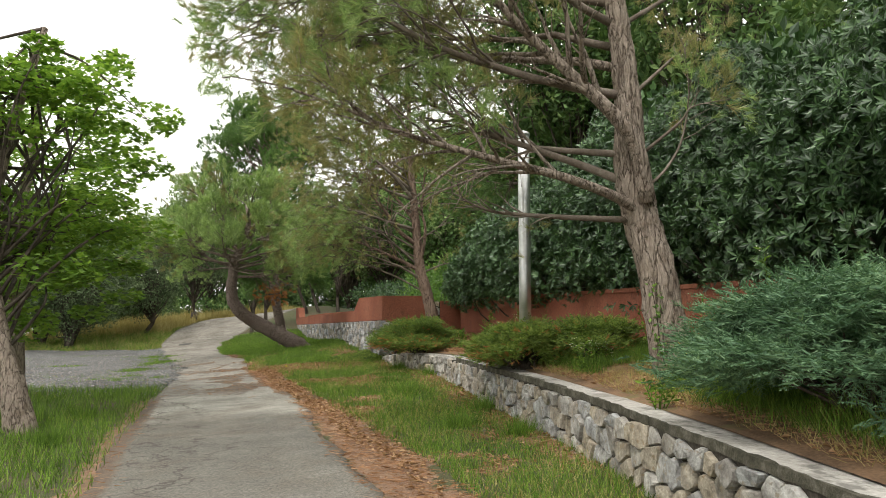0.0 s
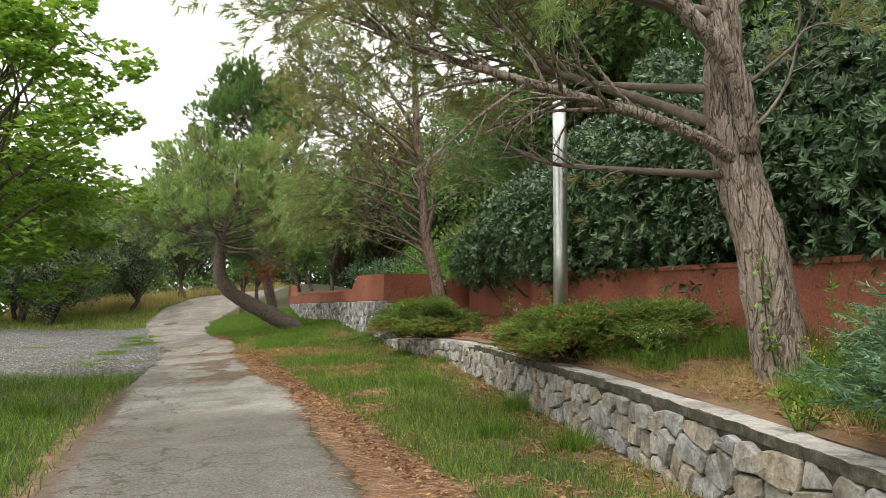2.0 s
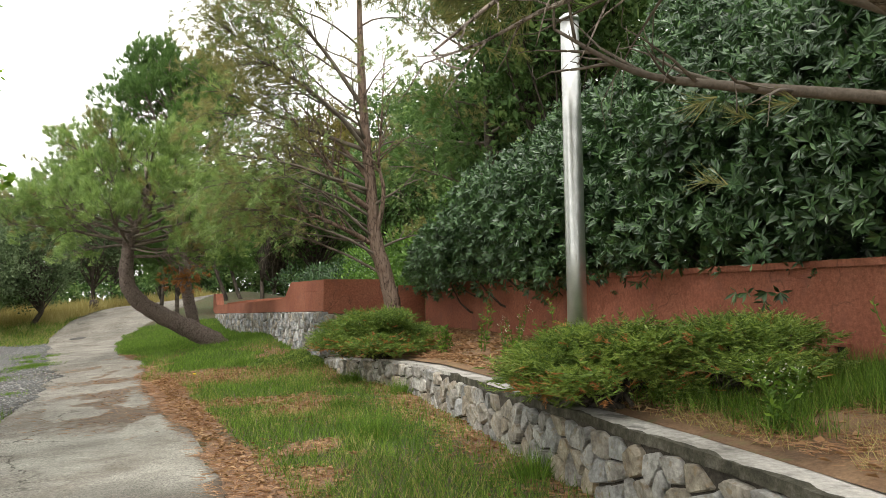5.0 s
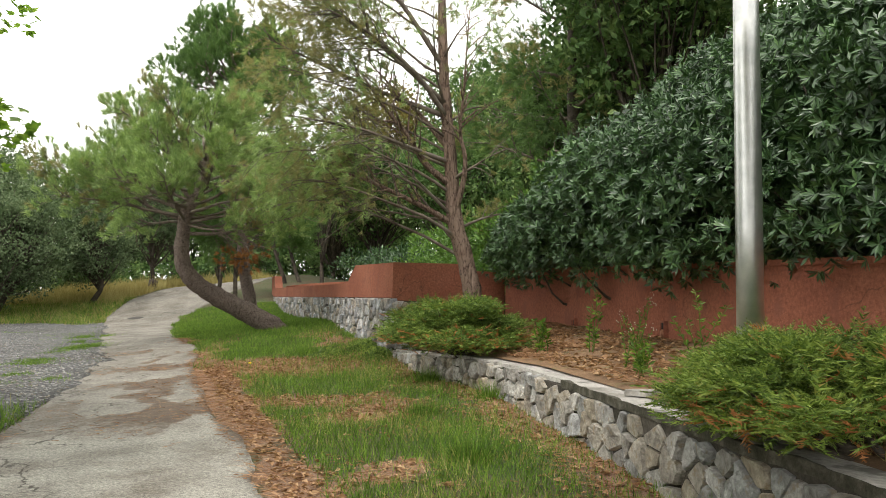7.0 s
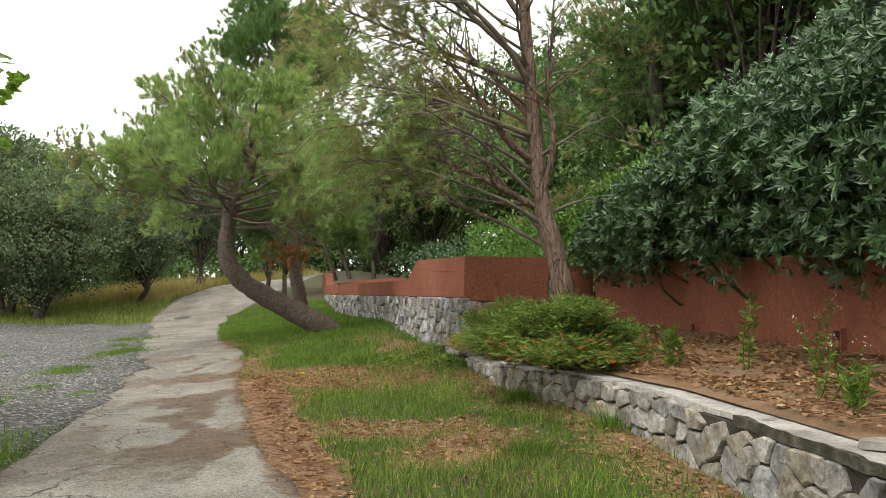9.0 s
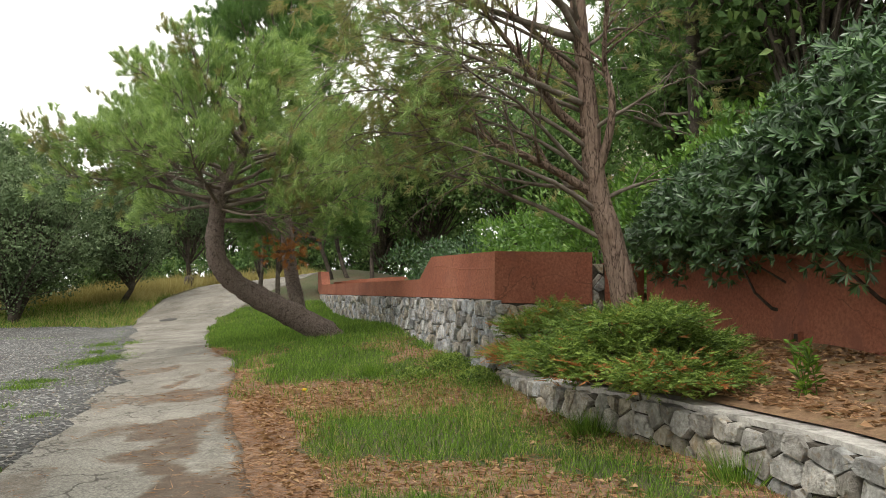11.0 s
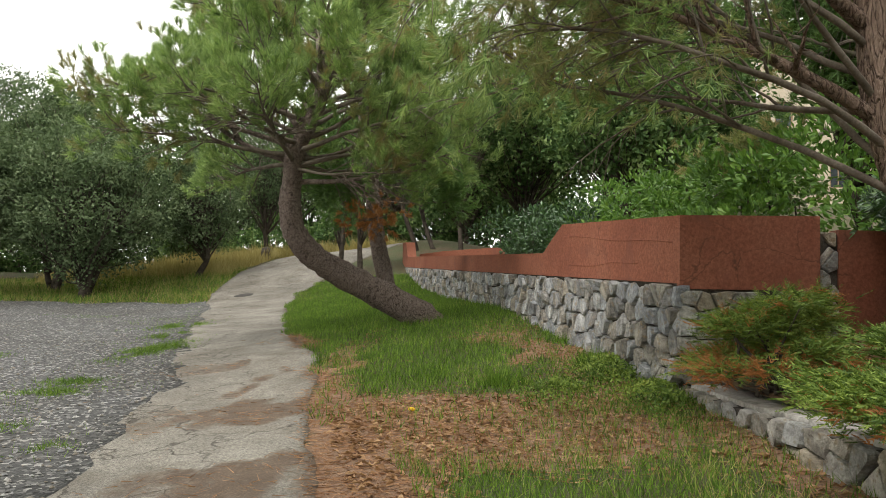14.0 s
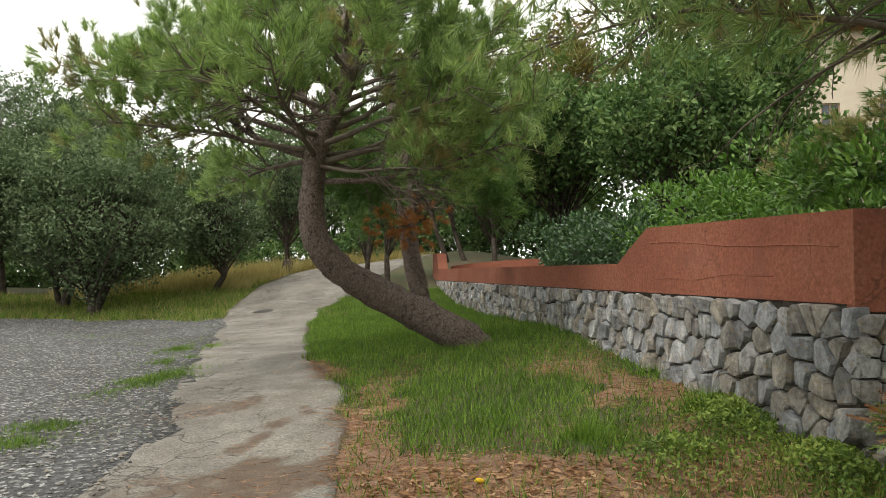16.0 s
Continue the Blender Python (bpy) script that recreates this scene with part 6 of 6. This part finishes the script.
def weed(label, x, y, h, leaf, flower=None, stems=3, mat=None):
    """A leafy wild plant: thin stems, narrow leaves, perhaps small flowers."""
    z = float(bed(x, y))
    t = root("wild_plant", (x, y, z), label, "plant")
    pts = []
    for _ in range(stems):
        st = Bag()
        line = curve_pts((x + RNG.normal(0, 0.04), y + RNG.normal(0, 0.04), z - 0.02), (RNG.normal(0, 0.16), RNG.normal(0, 0.16), 1), h * RNG.uniform(0.65, 1.05), 7, 0.1, 0.06)
        st.tube(line, np.linspace(0.006, 0.0025, 8), 5)
        st.make("stem", GRASS, t)
        pts.append(line)
    pts = np.array(pts)
    k = int(26 * stems * h / 0.5)
    i, s = RNG.integers(0, stems, k), RNG.uniform(0.15, 1, k) * 6.99
    at = pts[i, s.astype(int)] + (pts[i, s.astype(int) + 1] - pts[i, s.astype(int)]) * (s % 1)[:, None]
    d = unit(rand_dirs(k) * [1, 1, 0.4] + [0, 0, 0.45])
    v, f = leaves(at, d, leaf * RNG.uniform(0.6, 1.2, k), leaf * 0.3, 0.15)
    piece("foliage", v, f, mat or GRASS, t)
    if flower:
        at = np.repeat(pts[:, -1], 9, 0) + RNG.normal(0, 0.025, (stems * 9, 3))
        v, f = leaves(at, rand_dirs(len(at)), 0.015, 0.011, 0.1)
        tagged(piece("flower", v, f, flower, t), kind="stuff")


for x, y, h, lf, fl, n_st, lab in (
    (0.35, 15.2, 0.42, 0.09, None, 5, "bright green leafy weed in the leaf litter"),
    (0.75, 14.6, 0.75, 0.07, None, 3, "tall slender green weed by the red wall"),
    (1.15, 14.1, 0.6, 0.05, PETAL, 4, "thin weed with small white flowers"),
    (0.9, 13.3, 0.5, 0.05, PETAL, 4, "thin flowering weed in the raised bed"),
    (1.25, 12.6, 0.7, 0.06, None, 4, "tall weed beside the steel pole"),
    (0.85, 12.9, 0.35, 0.08, None, 6, "low leafy green weed"),
    (1.55, 8.7, 0.45, 0.07, PETAL, 5, "white-flowered weed beside the juniper"),
    (1.75, 9.0, 0.4, 0.06, PETAL, 5, "small white-flowered weed near the juniper"),
    (2.05, 6.9, 0.4, 0.055, YELLOW, 5, "leafy weed with yellow flowers by the pine"),
    (2.45, 6.8, 0.6, 0.06, None, 5, "tall leafy weed at the foot of the pine"),
    (2.1, 6.4, 0.35, 0.055, None, 6, "dense leafy weed near the wall cap"),
    (2.45, 7.1, 0.8, 0.06, None, 3, "tall dry-stemmed weed behind the pine"),
    (2.35, 8.6, 0.8, 0.05, None, 2, "tall thin weed against the red wall"),
    (2.4, 6.1, 0.5, 0.055, YELLOW, 5, "leafy weed beside the blue juniper"),
    (1.75, 6.2, 0.28, 0.08, None, 6, "low green weed spreading to the wall cap"),
    (2.6, 5.9, 1.1, 0.07, PETAL, 3, "arching bramble shoot with pale leaves"),
):
    weed(lab, x, y, h, lf, fl, n_st)

# ivy shoots on the pine trunk
iv = root("climbing_plant", (2.05, 7.5, 1.35), "small green climber on the pine trunk", "plant")
ib = Bag()
line = smooth_line([(2.1, 7.42, 1.35), (2.06, 7.44, 1.6), (2.04, 7.44, 1.85), (2.0, 7.45, 2.1)], 4)
ib.tube(line, np.linspace(0.008, 0.003, len(line)), 5)
ib.make("stem", BARKDK, iv)
at = line[RNG.integers(0, len(line), 60)] + RNG.normal(0, 0.03, (60, 3))
v, f = leaves(at, unit(rand_dirs(60) + [0, -0.8, 0.2]), 0.06, 0.035, 0.15)
piece("foliage", v, f, LEAF_LIME, iv)

# grass tussocks that stand out on the verge
for x, y, h in ((0.55, 10.4, 0.32), (0.2, 9.2, 0.26), (-0.6, 12.4, 0.28), (-0.9, 16.4, 0.28), (-0.2, 14.9, 0.3), (-3.2, 20.6, 0.26), (-2.2, 21.3, 0.28), (-1.0, 14.3, 0.24), (0.8, 8.4, 0.3), (-5.2, 11.5, 0.34), (-4.6, 9.3, 0.3)):
    at = np.column_stack([RNG.normal(x, 0.09, 420), RNG.normal(y, 0.09, 420)])
    at = np.column_stack([at, land(at[:, 0], at[:, 1])])
    d = unit((at - [x, y, float(land(x, y))]) * [3.5, 3.5, 0] + RNG.normal(0, 0.15, (420, 3)) + [0, 0, 1])
    v, f = blades(at, d, h * RNG.uniform(0.35, 0.85, 420), 0.007, 0.2)
    tagged(piece("grass_tussock", v, f, GRASS), "tall green grass tussock on the verge", "grass", "grass tussocks")

# low leafy cover at the foot of the terrace wall's corner
for cx_, cy_, rx_, ry_, k_ in ((-2.05, 20.9, 0.3, 0.75, 2600), (-1.75, 19.6, 0.22, 0.55, 1500), (-2.6, 20.0, 0.35, 0.4, 900)):
    at = np.column_stack([RNG.normal(cx_, rx_ * 0.6, k_), RNG.normal(cy_, ry_ * 0.6, k_)])
    at = at[at[:, 0] < np.where(at[:, 1] < 19.8, along(WALL_FRONT, at[:, 1]), garden_x(at[:, 1])) - 0.06]
    dome = np.exp(-(((at[:, 0] - cx_) / rx_) ** 2 + ((at[:, 1] - cy_) / ry_) ** 2))
    at = np.column_stack([at, land(at[:, 0], at[:, 1]) + 0.16 * dome * RNG.random(len(at)) ** 0.5])
    v, f = leaves(at, unit(rand_dirs(len(at)) * [1, 1, 0.5] + [0, 0, 0.4]), 0.042 * RNG.uniform(0.6, 1.3, len(at)), 0.022, 0.15)
    tagged(piece("ground_cover", v, f, JUNIPER), "low yellow-green leafy ground cover at the wall foot", "ground cover", "", "stuff")

# ---- stones of the two walls ----
retaining_rows = np.linspace(0.0, 19.75, 60)
rl = np.column_stack([along(WALL_FRONT, retaining_rows), retaining_rows])
rz = along(CAP_Z, retaining_rows)
face_stones(retaining_wall, rl, land(rl[:, 0], rl[:, 1]) - 0.06, rz - 0.055 + 0.045 * ss(12.5, 14.0, retaining_rows), 0.21, 0.15, 0.012, 0.045, STONE, lambda p: 3.0 < p[1] < 19.8)
sl = g0 + gdir * np.linspace(-0.05, glen, 40)[:, None]
face_stones(garden_wall, sl, land(sl[:, 0], sl[:, 1]) - 0.08, 2.245 + 0.5 * np.linspace(0, 1, 40), 0.19, 0.19, 0.013, 0.06, BLUESTONE, lambda p: p[1] < 29)
# return wall base stones
bl2 = np.array([(-1.57, 19.815), (-0.9, 19.96), (-0.25, 20.1)]) + [0.02, 0.0]
face_stones(return_base, bl2[::-1], [1.2] * 3, [2.19] * 3, 0.17, 0.14, 0.008, 0.035, STONE, lambda p: True)
face_stones(jamb, jb[::-1], [1.2] * 2, [2.74] * 2, 0.11, 0.17, 0.009, 0.045, STONE, lambda p: True)
